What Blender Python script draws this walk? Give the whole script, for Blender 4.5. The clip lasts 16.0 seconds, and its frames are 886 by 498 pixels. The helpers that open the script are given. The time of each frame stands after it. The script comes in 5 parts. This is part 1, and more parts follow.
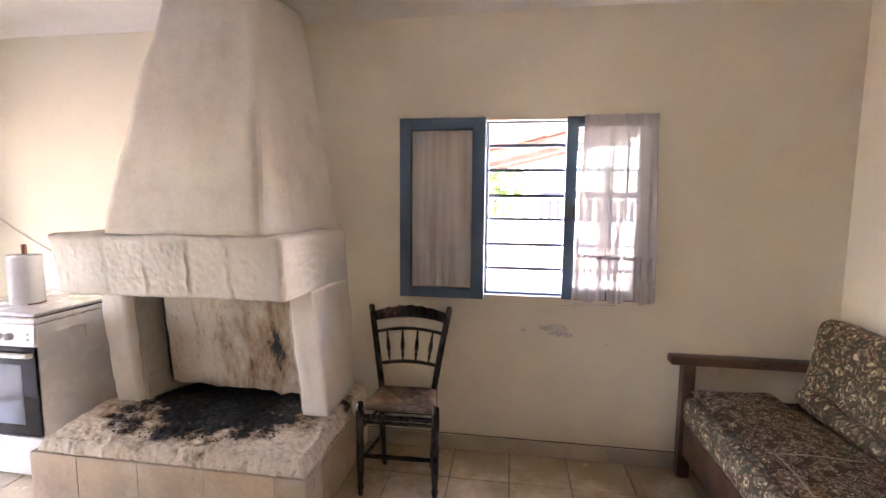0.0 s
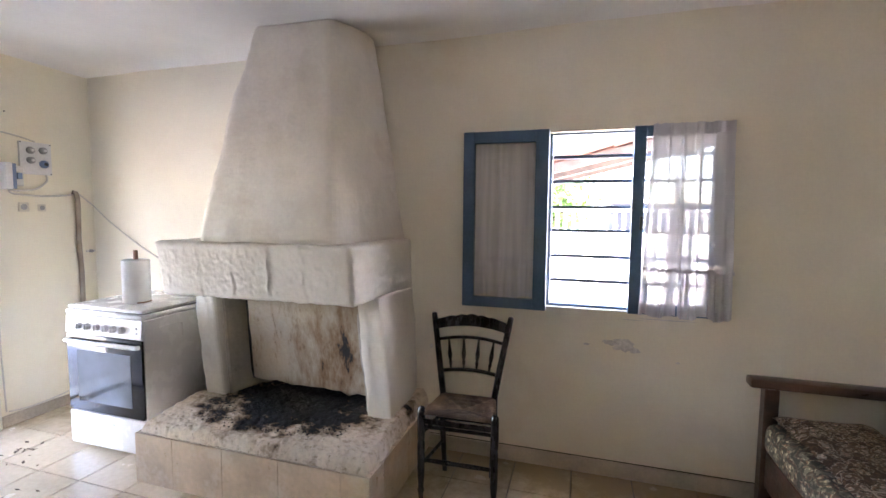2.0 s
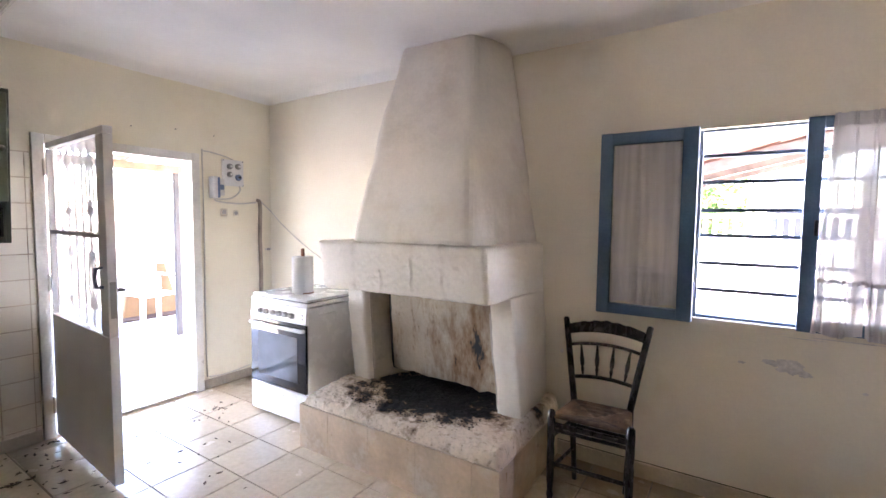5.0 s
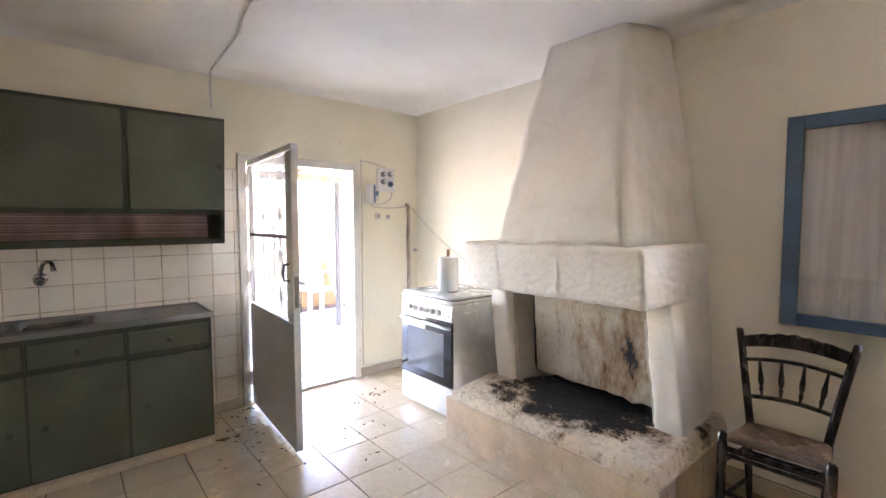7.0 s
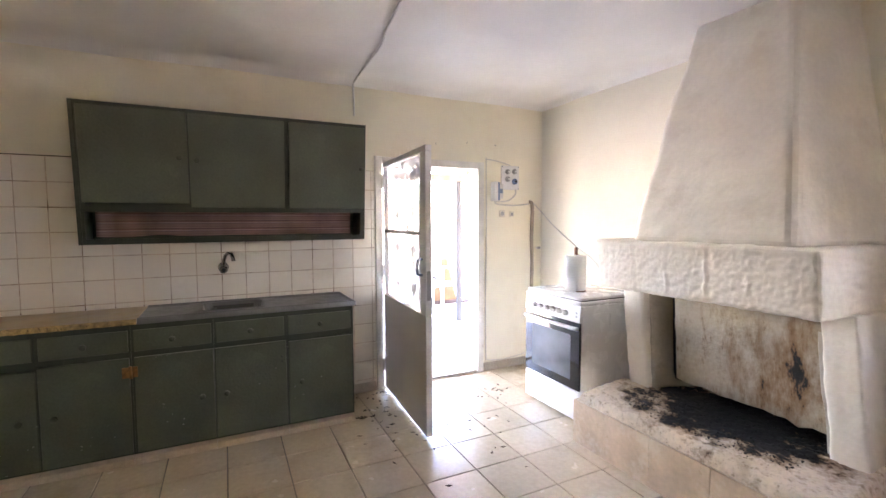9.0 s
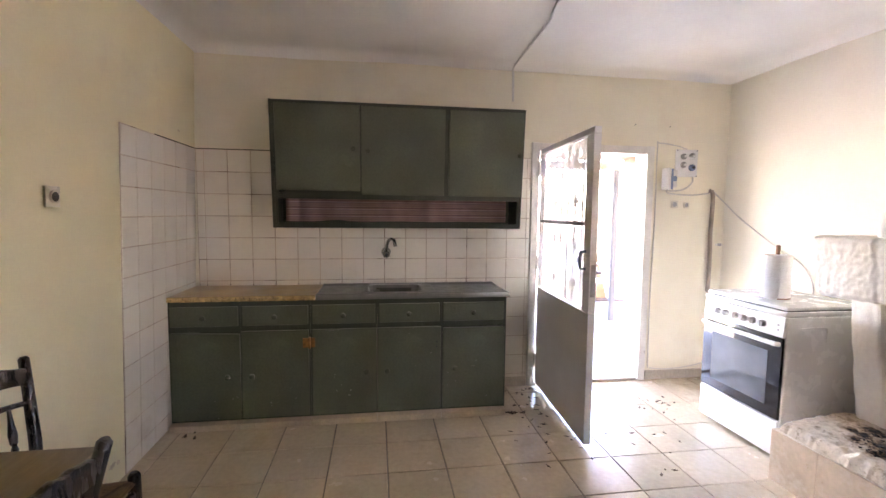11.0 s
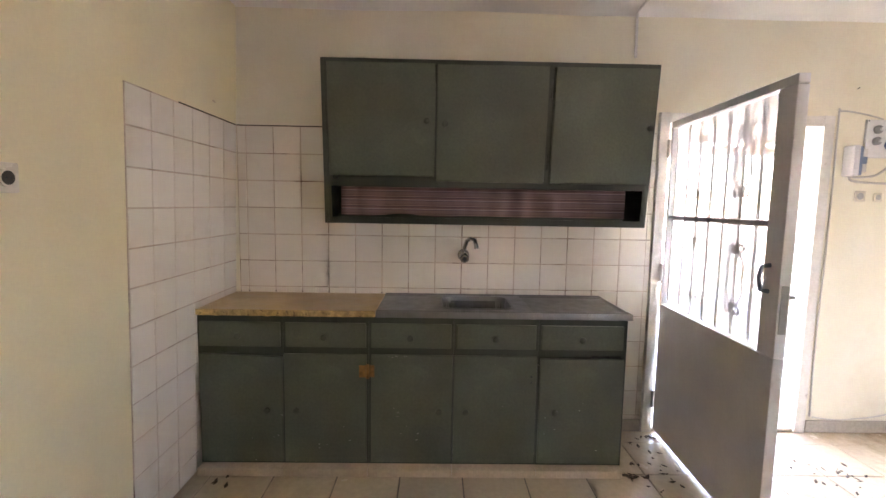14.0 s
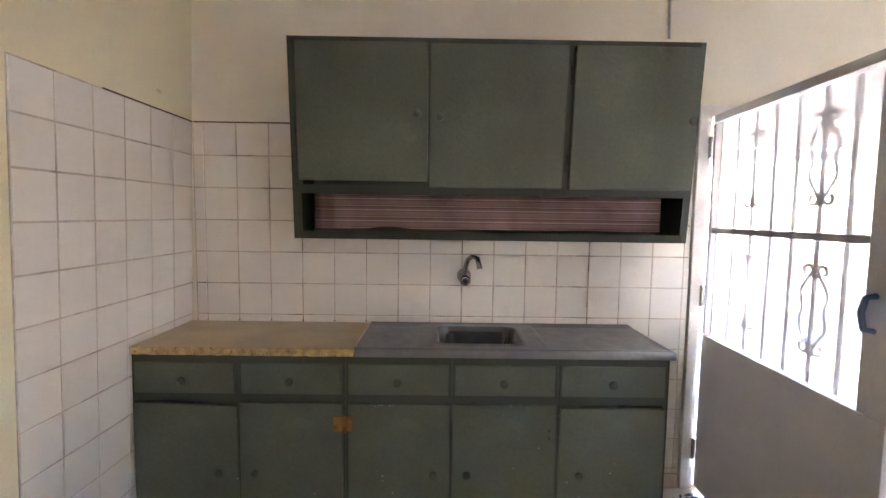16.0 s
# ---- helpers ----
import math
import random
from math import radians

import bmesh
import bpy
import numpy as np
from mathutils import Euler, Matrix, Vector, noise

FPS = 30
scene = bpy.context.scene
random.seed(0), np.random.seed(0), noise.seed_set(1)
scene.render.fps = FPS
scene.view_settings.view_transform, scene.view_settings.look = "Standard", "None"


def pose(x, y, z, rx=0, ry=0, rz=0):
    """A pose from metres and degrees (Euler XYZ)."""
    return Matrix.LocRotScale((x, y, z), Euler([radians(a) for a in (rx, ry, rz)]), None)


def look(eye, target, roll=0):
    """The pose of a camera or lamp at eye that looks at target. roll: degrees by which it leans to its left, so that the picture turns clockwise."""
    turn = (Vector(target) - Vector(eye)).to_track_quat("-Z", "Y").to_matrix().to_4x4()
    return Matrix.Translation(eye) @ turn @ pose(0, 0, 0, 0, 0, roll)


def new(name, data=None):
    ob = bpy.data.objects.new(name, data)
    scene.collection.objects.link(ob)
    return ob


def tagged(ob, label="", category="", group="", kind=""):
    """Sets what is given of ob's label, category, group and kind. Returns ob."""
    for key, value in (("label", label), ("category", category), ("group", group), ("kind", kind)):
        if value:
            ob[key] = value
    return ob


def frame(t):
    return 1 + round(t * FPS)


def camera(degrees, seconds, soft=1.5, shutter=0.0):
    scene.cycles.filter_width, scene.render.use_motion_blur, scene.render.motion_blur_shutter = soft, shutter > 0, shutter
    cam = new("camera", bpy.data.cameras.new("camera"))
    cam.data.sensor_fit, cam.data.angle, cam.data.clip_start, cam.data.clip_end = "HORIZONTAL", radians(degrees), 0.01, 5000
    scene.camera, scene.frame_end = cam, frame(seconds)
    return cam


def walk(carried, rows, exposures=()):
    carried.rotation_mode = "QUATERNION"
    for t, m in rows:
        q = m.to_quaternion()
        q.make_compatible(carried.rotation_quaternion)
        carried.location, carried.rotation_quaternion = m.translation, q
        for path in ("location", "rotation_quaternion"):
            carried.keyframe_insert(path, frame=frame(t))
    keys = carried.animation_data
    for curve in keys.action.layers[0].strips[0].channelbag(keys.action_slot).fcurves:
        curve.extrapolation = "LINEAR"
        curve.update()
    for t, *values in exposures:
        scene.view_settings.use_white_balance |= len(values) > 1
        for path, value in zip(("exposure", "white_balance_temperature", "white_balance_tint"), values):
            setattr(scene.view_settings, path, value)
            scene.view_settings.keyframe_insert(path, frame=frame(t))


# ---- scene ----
cam = camera(89.4, 16.0)
PATH = [
    (0, (3.496, 1.58, 1.408), (3.199, 3.547, 1.2), 0.5),
    (0.5, (3.511, 1.578, 1.402), (3.14, 3.534, 1.214), 0.5),
    (1, (3.515, 1.563, 1.401), (3.064, 3.504, 1.231), 0.4),
    (1.5, (3.513, 1.549, 1.4), (3.002, 3.476, 1.24), 0.5),
    (2, (3.52, 1.534, 1.404), (2.94, 3.442, 1.247), 0.5),
    (2.5, (3.518, 1.516, 1.387), (2.846, 3.394, 1.247), 0.4),
    (3, (3.517, 1.5, 1.385), (2.771, 3.351, 1.251), 0.5),
    (5.5, (3.503, 1.437, 1.378), (2.308, 3.036, 1.254), 0.6),
    (6, (3.489, 1.418, 1.369), (2.171, 2.918, 1.251), 0.5),
    (6.5, (3.471, 1.394, 1.371), (2.04, 2.786, 1.252), 0.2),
    (7, (3.461, 1.387, 1.372), (1.942, 2.682, 1.251), -0.1),
    (7.5, (3.452, 1.368, 1.373), (1.858, 2.57, 1.25), -0.2),
    (8, (3.445, 1.353, 1.373), (1.78, 2.454, 1.248), -0.3),
    (8.5, (3.437, 1.317, 1.369), (1.707, 2.314, 1.243), -0.3),
    (9, (3.433, 1.303, 1.368), (1.638, 2.176, 1.239), -0.2),
    (9.5, (3.407, 1.276, 1.374), (1.552, 2.01, 1.235), -0.1),
    (10, (3.373, 1.237, 1.367), (1.463, 1.814, 1.226), 0.1),
    (10.2, (3.353, 1.237, 1.362), (1.423, 1.741, 1.216), 0.3),
    (12.3, (3.079, 1.164, 1.32), (1.093, 1.319, 1.151), 0.6),
    (12.5, (3.019, 1.158, 1.321), (1.031, 1.302, 1.15), 0.7),
    (13, (2.87, 1.167, 1.323), (0.882, 1.266, 1.132), 0.8),
    (13.5, (2.732, 1.155, 1.324), (0.742, 1.203, 1.125), 1.0),
    (14, (2.569, 1.125, 1.335), (0.579, 1.158, 1.138), 1.0),
    (14.5, (2.437, 1.108, 1.326), (0.447, 1.143, 1.138), 1.0),
    (15, (2.315, 1.122, 1.326), (0.323, 1.142, 1.145), 1.1),
    (15.5, (2.205, 1.143, 1.337), (0.212, 1.157, 1.166), 0.9),
    (16, (2.141, 1.165, 1.339), (0.146, 1.182, 1.187), 0.8),
]
EXPOSURE = ((0.0, 5.9, 7550, 36),
            (0.8, 5.85, 7200, 30),
            (2.0, 5.65, 6620, 27),
            (3.0, 5.69, 6600, 33),
            (5.5, 5.82, 6750, 29),
            (8.0, 6.01, 6950, 27),
            (10.0, 6.05, 6950, 33),
            (12.5, 6.18, 7250, 32),
            (14.5, 6.31, 7050, 31),
            (16.0, 6.49, 6600, 30))
walk(cam, [(t, look(eye, target, roll)) for t, eye, target, roll in PATH], list(EXPOSURE))

# ---- world and light ----
world = bpy.data.worlds.new("World")
scene.world = world
world.use_nodes = True
SUN_TO = Vector((0.68, -0.16, 0.71)).normalized()
sky = world.node_tree.nodes.new("ShaderNodeTexSky")
sky.sky_type = "NISHITA"
sky.sun_disc = False
sky.sun_elevation = math.asin(SUN_TO.z)
sky.sun_rotation = math.atan2(SUN_TO.x, SUN_TO.y)
world.node_tree.links.new(sky.outputs[0], world.node_tree.nodes["Background"].inputs[0])
world.node_tree.nodes["Background"].inputs[1].default_value = 0.15
sun = new("sun", bpy.data.lights.new("sun", "SUN"))
sun.data.energy, sun.data.angle, sun.data.color = 4.0, radians(0.5), (1.0, 0.95, 0.87)
sun.rotation_mode = "QUATERNION"
sun.rotation_quaternion = SUN_TO.to_track_quat("Z", "Y")


# ---- materials ----
def mat(name, base, rough=0.6, var=0.12, scale=3.0, grain=0.05, gscale=60.0, bump=0.15, bscale=45.0, metal=0.0,
        stain=None, stain_at=(0.55, 0.7), stain_scale=2.5, per_object=0.0, coat=0.0, stretch=(1, 1, 1), spec=0.5, across=False, bump2=0.0, b2scale=90.0):
    """A painted, plastered, wooden or metal surface: base colour varied at two scales, optional stains, fine relief."""
    m = bpy.data.materials.new(name)
    m.use_nodes = True
    nt = m.node_tree
    b = nt.nodes["Principled BSDF"]
    tc = nt.nodes.new("ShaderNodeTexCoord")
    mp = nt.nodes.new("ShaderNodeMapping")
    mp.inputs["Scale"].default_value = stretch
    if across:
        nt.links.new(nt.nodes.new("ShaderNodeNewGeometry").outputs["Position"], mp.inputs[0])
    else:
        nt.links.new(tc.outputs["Object"], mp.inputs[0])

    def noise_node(sc, detail=4.0):
        n = nt.nodes.new("ShaderNodeTexNoise")
        n.inputs["Scale"].default_value, n.inputs["Detail"].default_value = sc, detail
        nt.links.new(mp.outputs[0], n.inputs["Vector"])
        return n

    def mixed(kind, fac, a, c):
        x = nt.nodes.new("ShaderNodeMix")
        x.data_type, x.blend_type = "RGBA", kind
        for sock, v in ((x.inputs[0], fac), (x.inputs[6], a), (x.inputs[7], c)):
            if isinstance(v, (int, float)):
                sock.default_value = v
            elif isinstance(v, tuple):
                sock.default_value = (*v, 1)
            else:
                nt.links.new(v, sock)
        return x.outputs[2]

    def ramp(src, lo, hi, a=0.0, c=1.0):
        r = nt.nodes.new("ShaderNodeMapRange")
        r.inputs[1].default_value, r.inputs[2].default_value, r.inputs[3].default_value, r.inputs[4].default_value = lo, hi, a, c
        nt.links.new(src, r.inputs[0])
        return r.outputs[0]

    dark = tuple(c * (1 - 2 * var) for c in base)
    light = tuple(min(1, c * (1 + var)) for c in base)
    col = mixed("MIX", ramp(noise_node(scale).outputs[0], 0.3, 0.7), dark, light)
    g = noise_node(gscale, 6.0)
    col = mixed("MULTIPLY", 1.0, col, mixed("MIX", ramp(g.outputs[0], 0.3, 0.7), (1 - grain,) * 3, (1 + grain,) * 3))
    if stain:
        sn = noise_node(stain_scale, 8.0)
        sn.inputs["Roughness"].default_value = 0.65
        col = mixed("MIX", ramp(sn.outputs[0], *stain_at), col, stain)
    if per_object:
        oi = nt.nodes.new("ShaderNodeObjectInfo")
        k = ramp(oi.outputs["Random"], 0, 1, 1 - per_object, 1 + per_object * 0.4)
        cc = nt.nodes.new("ShaderNodeCombineColor")
        for i in range(3):
            nt.links.new(k, cc.inputs[i])
        col = mixed("MULTIPLY", 1.0, col, cc.outputs[0])
    nt.links.new(col, b.inputs["Base Color"])
    nt.links.new(ramp(noise_node(scale * 4).outputs[0], 0.3, 0.7, max(0.02, rough - 0.08), min(1, rough + 0.08)), b.inputs["Roughness"])
    b.inputs["Metallic"].default_value = metal
    b.inputs["Coat Weight"].default_value = coat
    b.inputs["Specular IOR Level"].default_value = spec
    if bump:
        bp = nt.nodes.new("ShaderNodeBump")
        bp.inputs["Strength"].default_value, bp.inputs["Distance"].default_value = bump, 0.01
        nt.links.new(noise_node(bscale, 5.0).outputs[0], bp.inputs["Height"])
        nt.links.new(bp.outputs[0], b.inputs["Normal"])
        if bump2:
            fine = nt.nodes.new("ShaderNodeBump")
            fine.inputs["Strength"].default_value, fine.inputs["Distance"].default_value = bump2, 0.004
            nt.links.new(ramp(noise_node(b2scale, 7.0).outputs[0], 0.42, 0.68), fine.inputs["Height"])
            nt.links.new(bp.outputs[0], fine.inputs["Normal"])
            nt.links.new(fine.outputs[0], b.inputs["Normal"])
    return m


def glass(name, gloss=0.06, rough=0.02, haze=0.0):
    """Thin window glass: clear, with a faint glossy film and some milky ripple."""
    m = bpy.data.materials.new(name)
    m.use_nodes = True
    nt = m.node_tree
    out = nt.nodes["Material Output"]
    tr = nt.nodes.new("ShaderNodeBsdfTransparent")
    gl = nt.nodes.new("ShaderNodeBsdfGlossy")
    gl.inputs["Roughness"].default_value = rough
    tl = nt.nodes.new("ShaderNodeBsdfTranslucent")
    a, c = nt.nodes.new("ShaderNodeMixShader"), nt.nodes.new("ShaderNodeMixShader")
    a.inputs[0].default_value, c.inputs[0].default_value = haze, gloss
    nt.links.new(tr.outputs[0], a.inputs[1])
    nt.links.new(tl.outputs[0], a.inputs[2])
    nt.links.new(a.outputs[0], c.inputs[1])
    nt.links.new(gl.outputs[0], c.inputs[2])
    nt.links.new(c.outputs[0], out.inputs[0])
    return m


def sheer(name, base, clear, glow=0.5):
    """Thin cloth: part see-through, part translucent white weave with fold-wise variation."""
    m = bpy.data.materials.new(name)
    m.use_nodes = True
    nt = m.node_tree
    out = nt.nodes["Material Output"]
    d = nt.nodes.new("ShaderNodeBsdfDiffuse")
    tl = nt.nodes.new("ShaderNodeBsdfTranslucent")
    tr = nt.nodes.new("ShaderNodeBsdfTransparent")
    for n in (d, tl):
        n.inputs[0].default_value = (*base, 1)
    a, c = nt.nodes.new("ShaderNodeMixShader"), nt.nodes.new("ShaderNodeMixShader")
    a.inputs[0].default_value = glow
    nt.links.new(d.outputs[0], a.inputs[1])
    nt.links.new(tl.outputs[0], a.inputs[2])
    tc = nt.nodes.new("ShaderNodeTexCoord")
    mp = nt.nodes.new("ShaderNodeMapping")
    mp.inputs["Scale"].default_value = (1, 1, 0.05)
    nt.links.new(tc.outputs["Object"], mp.inputs[0])
    w = nt.nodes.new("ShaderNodeTexNoise")
    w.inputs["Scale"].default_value = 24
    nt.links.new(mp.outputs[0], w.inputs["Vector"])
    r = nt.nodes.new("ShaderNodeMapRange")
    r.inputs[1].default_value, r.inputs[2].default_value, r.inputs[3].default_value, r.inputs[4].default_value = 0.40, 0.58, clear * 0.04, clear * 1.5
    nt.links.new(w.outputs[0], r.inputs[0])
    nt.links.new(r.outputs[0], c.inputs[0])
    nt.links.new(a.outputs[0], c.inputs[1])
    nt.links.new(tr.outputs[0], c.inputs[2])
    nt.links.new(c.outputs[0], out.inputs[0])
    return m


WALL = mat("cream_wall_paint", (0.845, 0.785, 0.655), 0.75, 0.05, 1.2, 0.02, 80, 0.25, 14, stain=(0.72, 0.62, 0.47), stain_at=(0.58, 0.85), stain_scale=1.3)
WALL_SOUTH = mat("yellowed_cream_wall_paint", (0.84, 0.755, 0.51), 0.75, 0.05, 1.2, 0.02, 80, 0.25, 14, stain=(0.72, 0.60, 0.42), stain_at=(0.58, 0.85), stain_scale=1.3)
WALL_WEST = mat("old_cream_wall_paint", (0.845, 0.78, 0.625), 0.75, 0.05, 1.2, 0.02, 80, 0.25, 14, stain=(0.72, 0.62, 0.46), stain_at=(0.58, 0.85), stain_scale=1.3)
CEIL = mat("white_ceiling_paint", (0.86, 0.83, 0.78), 0.8, 0.05, 1.5, 0.02, 70, 0.2, 12)
LIME = mat("whitewashed_plaster", (0.83, 0.775, 0.685), 0.8, 0.04, 3.0, 0.03, 50, 0.35, 7, stain=(0.70, 0.62, 0.52), stain_at=(0.56, 0.8), stain_scale=4, bump2=0.20, b2scale=24)
GREEN = mat("grey_green_paint", (0.098, 0.114, 0.073), 0.5, 0.16, 2.5, 0.10, 90, 0.15, 60, stain=(0.135, 0.145, 0.10), stain_at=(0.6, 0.75), stain_scale=5)
KNOB = mat("painted_knob", (0.068, 0.078, 0.050), 0.55, 0.15, 30, 0.1, 90, 0.1, 60)
# Darker copy of the cabinet green; shade around the doors put into the colour.
GREEN_SHADED = mat("shaded_green_paint", (0.040, 0.046, 0.030), 0.5, 0.15, 3, 0.08, 90, 0.12, 60)
BLUE = mat("blue_window_paint", (0.085, 0.155, 0.24), 0.45, 0.14, 4, 0.08, 80, 0.15, 50, stain=(0.13, 0.19, 0.26), stain_at=(0.62, 0.75), stain_scale=6)
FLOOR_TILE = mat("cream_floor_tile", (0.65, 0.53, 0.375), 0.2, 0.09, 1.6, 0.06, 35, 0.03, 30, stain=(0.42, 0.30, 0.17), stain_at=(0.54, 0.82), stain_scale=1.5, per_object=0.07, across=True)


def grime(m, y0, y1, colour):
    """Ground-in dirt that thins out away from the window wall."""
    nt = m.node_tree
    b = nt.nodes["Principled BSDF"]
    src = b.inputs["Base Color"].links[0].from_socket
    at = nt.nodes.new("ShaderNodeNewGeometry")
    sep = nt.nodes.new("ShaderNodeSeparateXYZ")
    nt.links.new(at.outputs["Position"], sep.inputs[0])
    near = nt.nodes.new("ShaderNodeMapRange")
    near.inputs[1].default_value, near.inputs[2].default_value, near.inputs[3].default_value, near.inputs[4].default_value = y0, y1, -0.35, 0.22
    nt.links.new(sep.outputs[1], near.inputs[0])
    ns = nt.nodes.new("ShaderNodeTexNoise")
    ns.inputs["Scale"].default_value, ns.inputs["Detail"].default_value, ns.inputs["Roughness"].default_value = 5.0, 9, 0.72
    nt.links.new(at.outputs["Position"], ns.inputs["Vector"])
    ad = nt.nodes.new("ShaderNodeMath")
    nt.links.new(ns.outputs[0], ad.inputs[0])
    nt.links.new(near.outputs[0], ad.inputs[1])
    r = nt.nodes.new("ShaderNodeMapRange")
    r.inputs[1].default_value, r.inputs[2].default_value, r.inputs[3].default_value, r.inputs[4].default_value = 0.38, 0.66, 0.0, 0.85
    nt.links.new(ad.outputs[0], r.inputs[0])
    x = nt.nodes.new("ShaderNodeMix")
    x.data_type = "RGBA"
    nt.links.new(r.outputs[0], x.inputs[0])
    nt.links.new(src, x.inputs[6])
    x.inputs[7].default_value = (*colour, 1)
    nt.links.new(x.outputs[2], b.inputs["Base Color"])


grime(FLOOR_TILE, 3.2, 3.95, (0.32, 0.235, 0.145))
GROUT = mat("grey_brown_grout", (0.22, 0.18, 0.14), 0.9, 0.2, 6, 0.2, 80, 0.3, 80)
DARK_JOINT = mat("dark_joint", (0.07, 0.048, 0.03), 0.95, 0.3, 25, stain=(0.42, 0.34, 0.25), stain_at=(0.60, 0.70), stain_scale=9)
TILE_BED = mat("brown_tile_grout", (0.66, 0.54, 0.42), 0.9, 0.12, 8, 0.1, 60, 0.2, 60, stain=(0.20, 0.12, 0.07), stain_at=(0.53, 0.66), stain_scale=3.5)
WALL_TILE = mat("white_wall_tile", (0.87, 0.805, 0.70), 0.16, 0.015, 3, 0.01, 60, 0.02, 12, per_object=0.04, stain=(0.70, 0.60, 0.48), stain_at=(0.58, 0.85), stain_scale=2.2, across=True)
SKIRT = mat("beige_skirting_tile", (0.50, 0.43, 0.34), 0.4, 0.12, 5, 0.08, 60, 0.1, 40, stain=(0.3, 0.25, 0.2), stain_at=(0.6, 0.8))
PLINTH = mat("cream_plinth_tile", (0.60, 0.47, 0.32), 0.4, 0.10, 5, 0.08, 60, 0.1, 40, stain=(0.36, 0.26, 0.16), stain_at=(0.55, 0.8), stain_scale=6, across=True)
HEARTH_TILE = mat("beige_hearth_tile", (0.62, 0.465, 0.32), 0.35, 0.10, 6, 0.06, 40, 0.06, 30, stain=(0.66, 0.58, 0.47), stain_at=(0.52, 0.75), stain_scale=5, per_object=0.08, across=True)
WHITE_ENAMEL = mat("white_enamel", (0.80, 0.79, 0.78), 0.25, 0.02, 3, 0.01, 60, 0.02, 20, stain=(0.62, 0.55, 0.47), stain_at=(0.68, 0.85), stain_scale=7)
DIAL = mat("pale_grey_plastic", (0.60, 0.58, 0.56), 0.4, 0.05)
GREY_PLASTIC = mat("grey_plastic", (0.35, 0.34, 0.33), 0.4, 0.05)
BLACK = mat("black_plastic", (0.02, 0.02, 0.022), 0.35, 0.05)
OVEN_GLASS = mat("dark_oven_glass", (0.012, 0.012, 0.016), 0.06, 0.02, 3, 0.0, 60, 0.0, spec=0.5)
# Inner window; the grey also carries its reflection as colour.
OVEN_WINDOW = mat("grey_oven_window", (0.085, 0.092, 0.10), 0.08, 0.15, 4, 0.0, 60, 0.0, spec=0.6)
DOOR_PAINT = mat("pale_grey_door_paint", (0.78, 0.76, 0.76), 0.4, 0.05, 3, 0.03, 70, 0.05, 40)
FRAME_PAINT = mat("white_frame_paint", (0.78, 0.74, 0.68), 0.45, 0.08, 5, 0.05, 60, 0.2, 40, stain=(0.4, 0.32, 0.24), stain_at=(0.66, 0.75), stain_scale=9)
IRON = mat("painted_iron", (0.80, 0.80, 0.80), 0.5, 0.1)
STEEL = mat("dull_sink_steel", (0.235, 0.235, 0.228), 0.38, 0.08, 5, 0.05, 50, 0.02, 40, metal=0.85)
# Darker copy of the sink steel; the bowl's shade is put into its colour.
BASIN_SHADE = mat("shaded_basin_steel", (0.13, 0.128, 0.12), 0.42, 0.12, 12, 0.08, 60, 0.02, 40, metal=0.85)
CHROME = mat("worn_chrome", (0.36, 0.35, 0.345), 0.14, 0.05, metal=1.0, bump=0.0)
BRASS = mat("rusty_brass", (0.33, 0.155, 0.05), 0.5, 0.25, 30, metal=0.4)
LAMINATE = mat("yellow_laminate", (0.54, 0.385, 0.21), 0.4, 0.10, 4, 0.05, 60, 0.04, 40, stain=(0.62, 0.47, 0.27), stain_at=(0.5, 0.7), stain_scale=3)
CHIPPED_EDGE = mat("chipped_yellow_edge", (0.55, 0.37, 0.15), 0.7, 0.2, 30, 0.2, 90, 0.4, 70, stain=(0.12, 0.07, 0.035), stain_at=(0.56, 0.66), stain_scale=38)
DARK_WOOD = mat("dark_stained_wood", (0.022, 0.013, 0.010), 0.26, 0.3, 12, 0.15, 90, 0.15, 60, stretch=(1, 1, 0.25))
SOFA_WOOD = mat("brown_varnished_wood", (0.10, 0.05, 0.03), 0.35, 0.3, 10, 0.15, 90, 0.12, 60, stretch=(0.3, 1, 1))
TABLE_WOOD = mat("brown_table_wood", (0.21, 0.145, 0.08), 0.5, 0.15, 4, 0.12, 70, 0.1, 50, stretch=(0.3, 1, 1))
SOOT = mat("black_ash", (0.012, 0.011, 0.010), 0.95, 0.3, 20, 0.4, 90, 0.8, 60)
PAPER = mat("white_paper_towel", (0.85, 0.84, 0.83), 0.9, 0.02, 8, 0.02, 60, 0.3, 120)
RAIL_WOOD = mat("red_brown_wood", (0.25, 0.10, 0.05), 0.5, 0.2, 10)
PVC = mat("grey_conduit", (0.68, 0.65, 0.61), 0.5, 0.08)
OLD_PIPE = mat("old_brown_pipe", (0.38, 0.30, 0.24), 0.6, 0.2, 8)
CABLE = mat("pale_cable", (0.62, 0.58, 0.53), 0.5, 0.06)
SOCKET_DARK = mat("dark_brown_bakelite", (0.05, 0.042, 0.03), 0.4, 0.1)
SOCKET = mat("ivory_plastic", (0.70, 0.64, 0.53), 0.3, 0.03)
METER_BLUE = mat("blue_grey_plastic", (0.16, 0.22, 0.34), 0.4, 0.05)
PANEL = mat("white_panel", (0.76, 0.74, 0.72), 0.4, 0.03)
YARD = mat("grey_yard_concrete", (0.56, 0.53, 0.48), 0.85, 0.15, 2, 0.1, 30, 0.3, 20)
POST = mat("dark_grey_post_paint", (0.055, 0.052, 0.05), 0.9, 0.1, spec=0.1)
SHED = mat("dark_shed_boards", (0.022, 0.024, 0.028), 0.9, 0.1, spec=0.1)
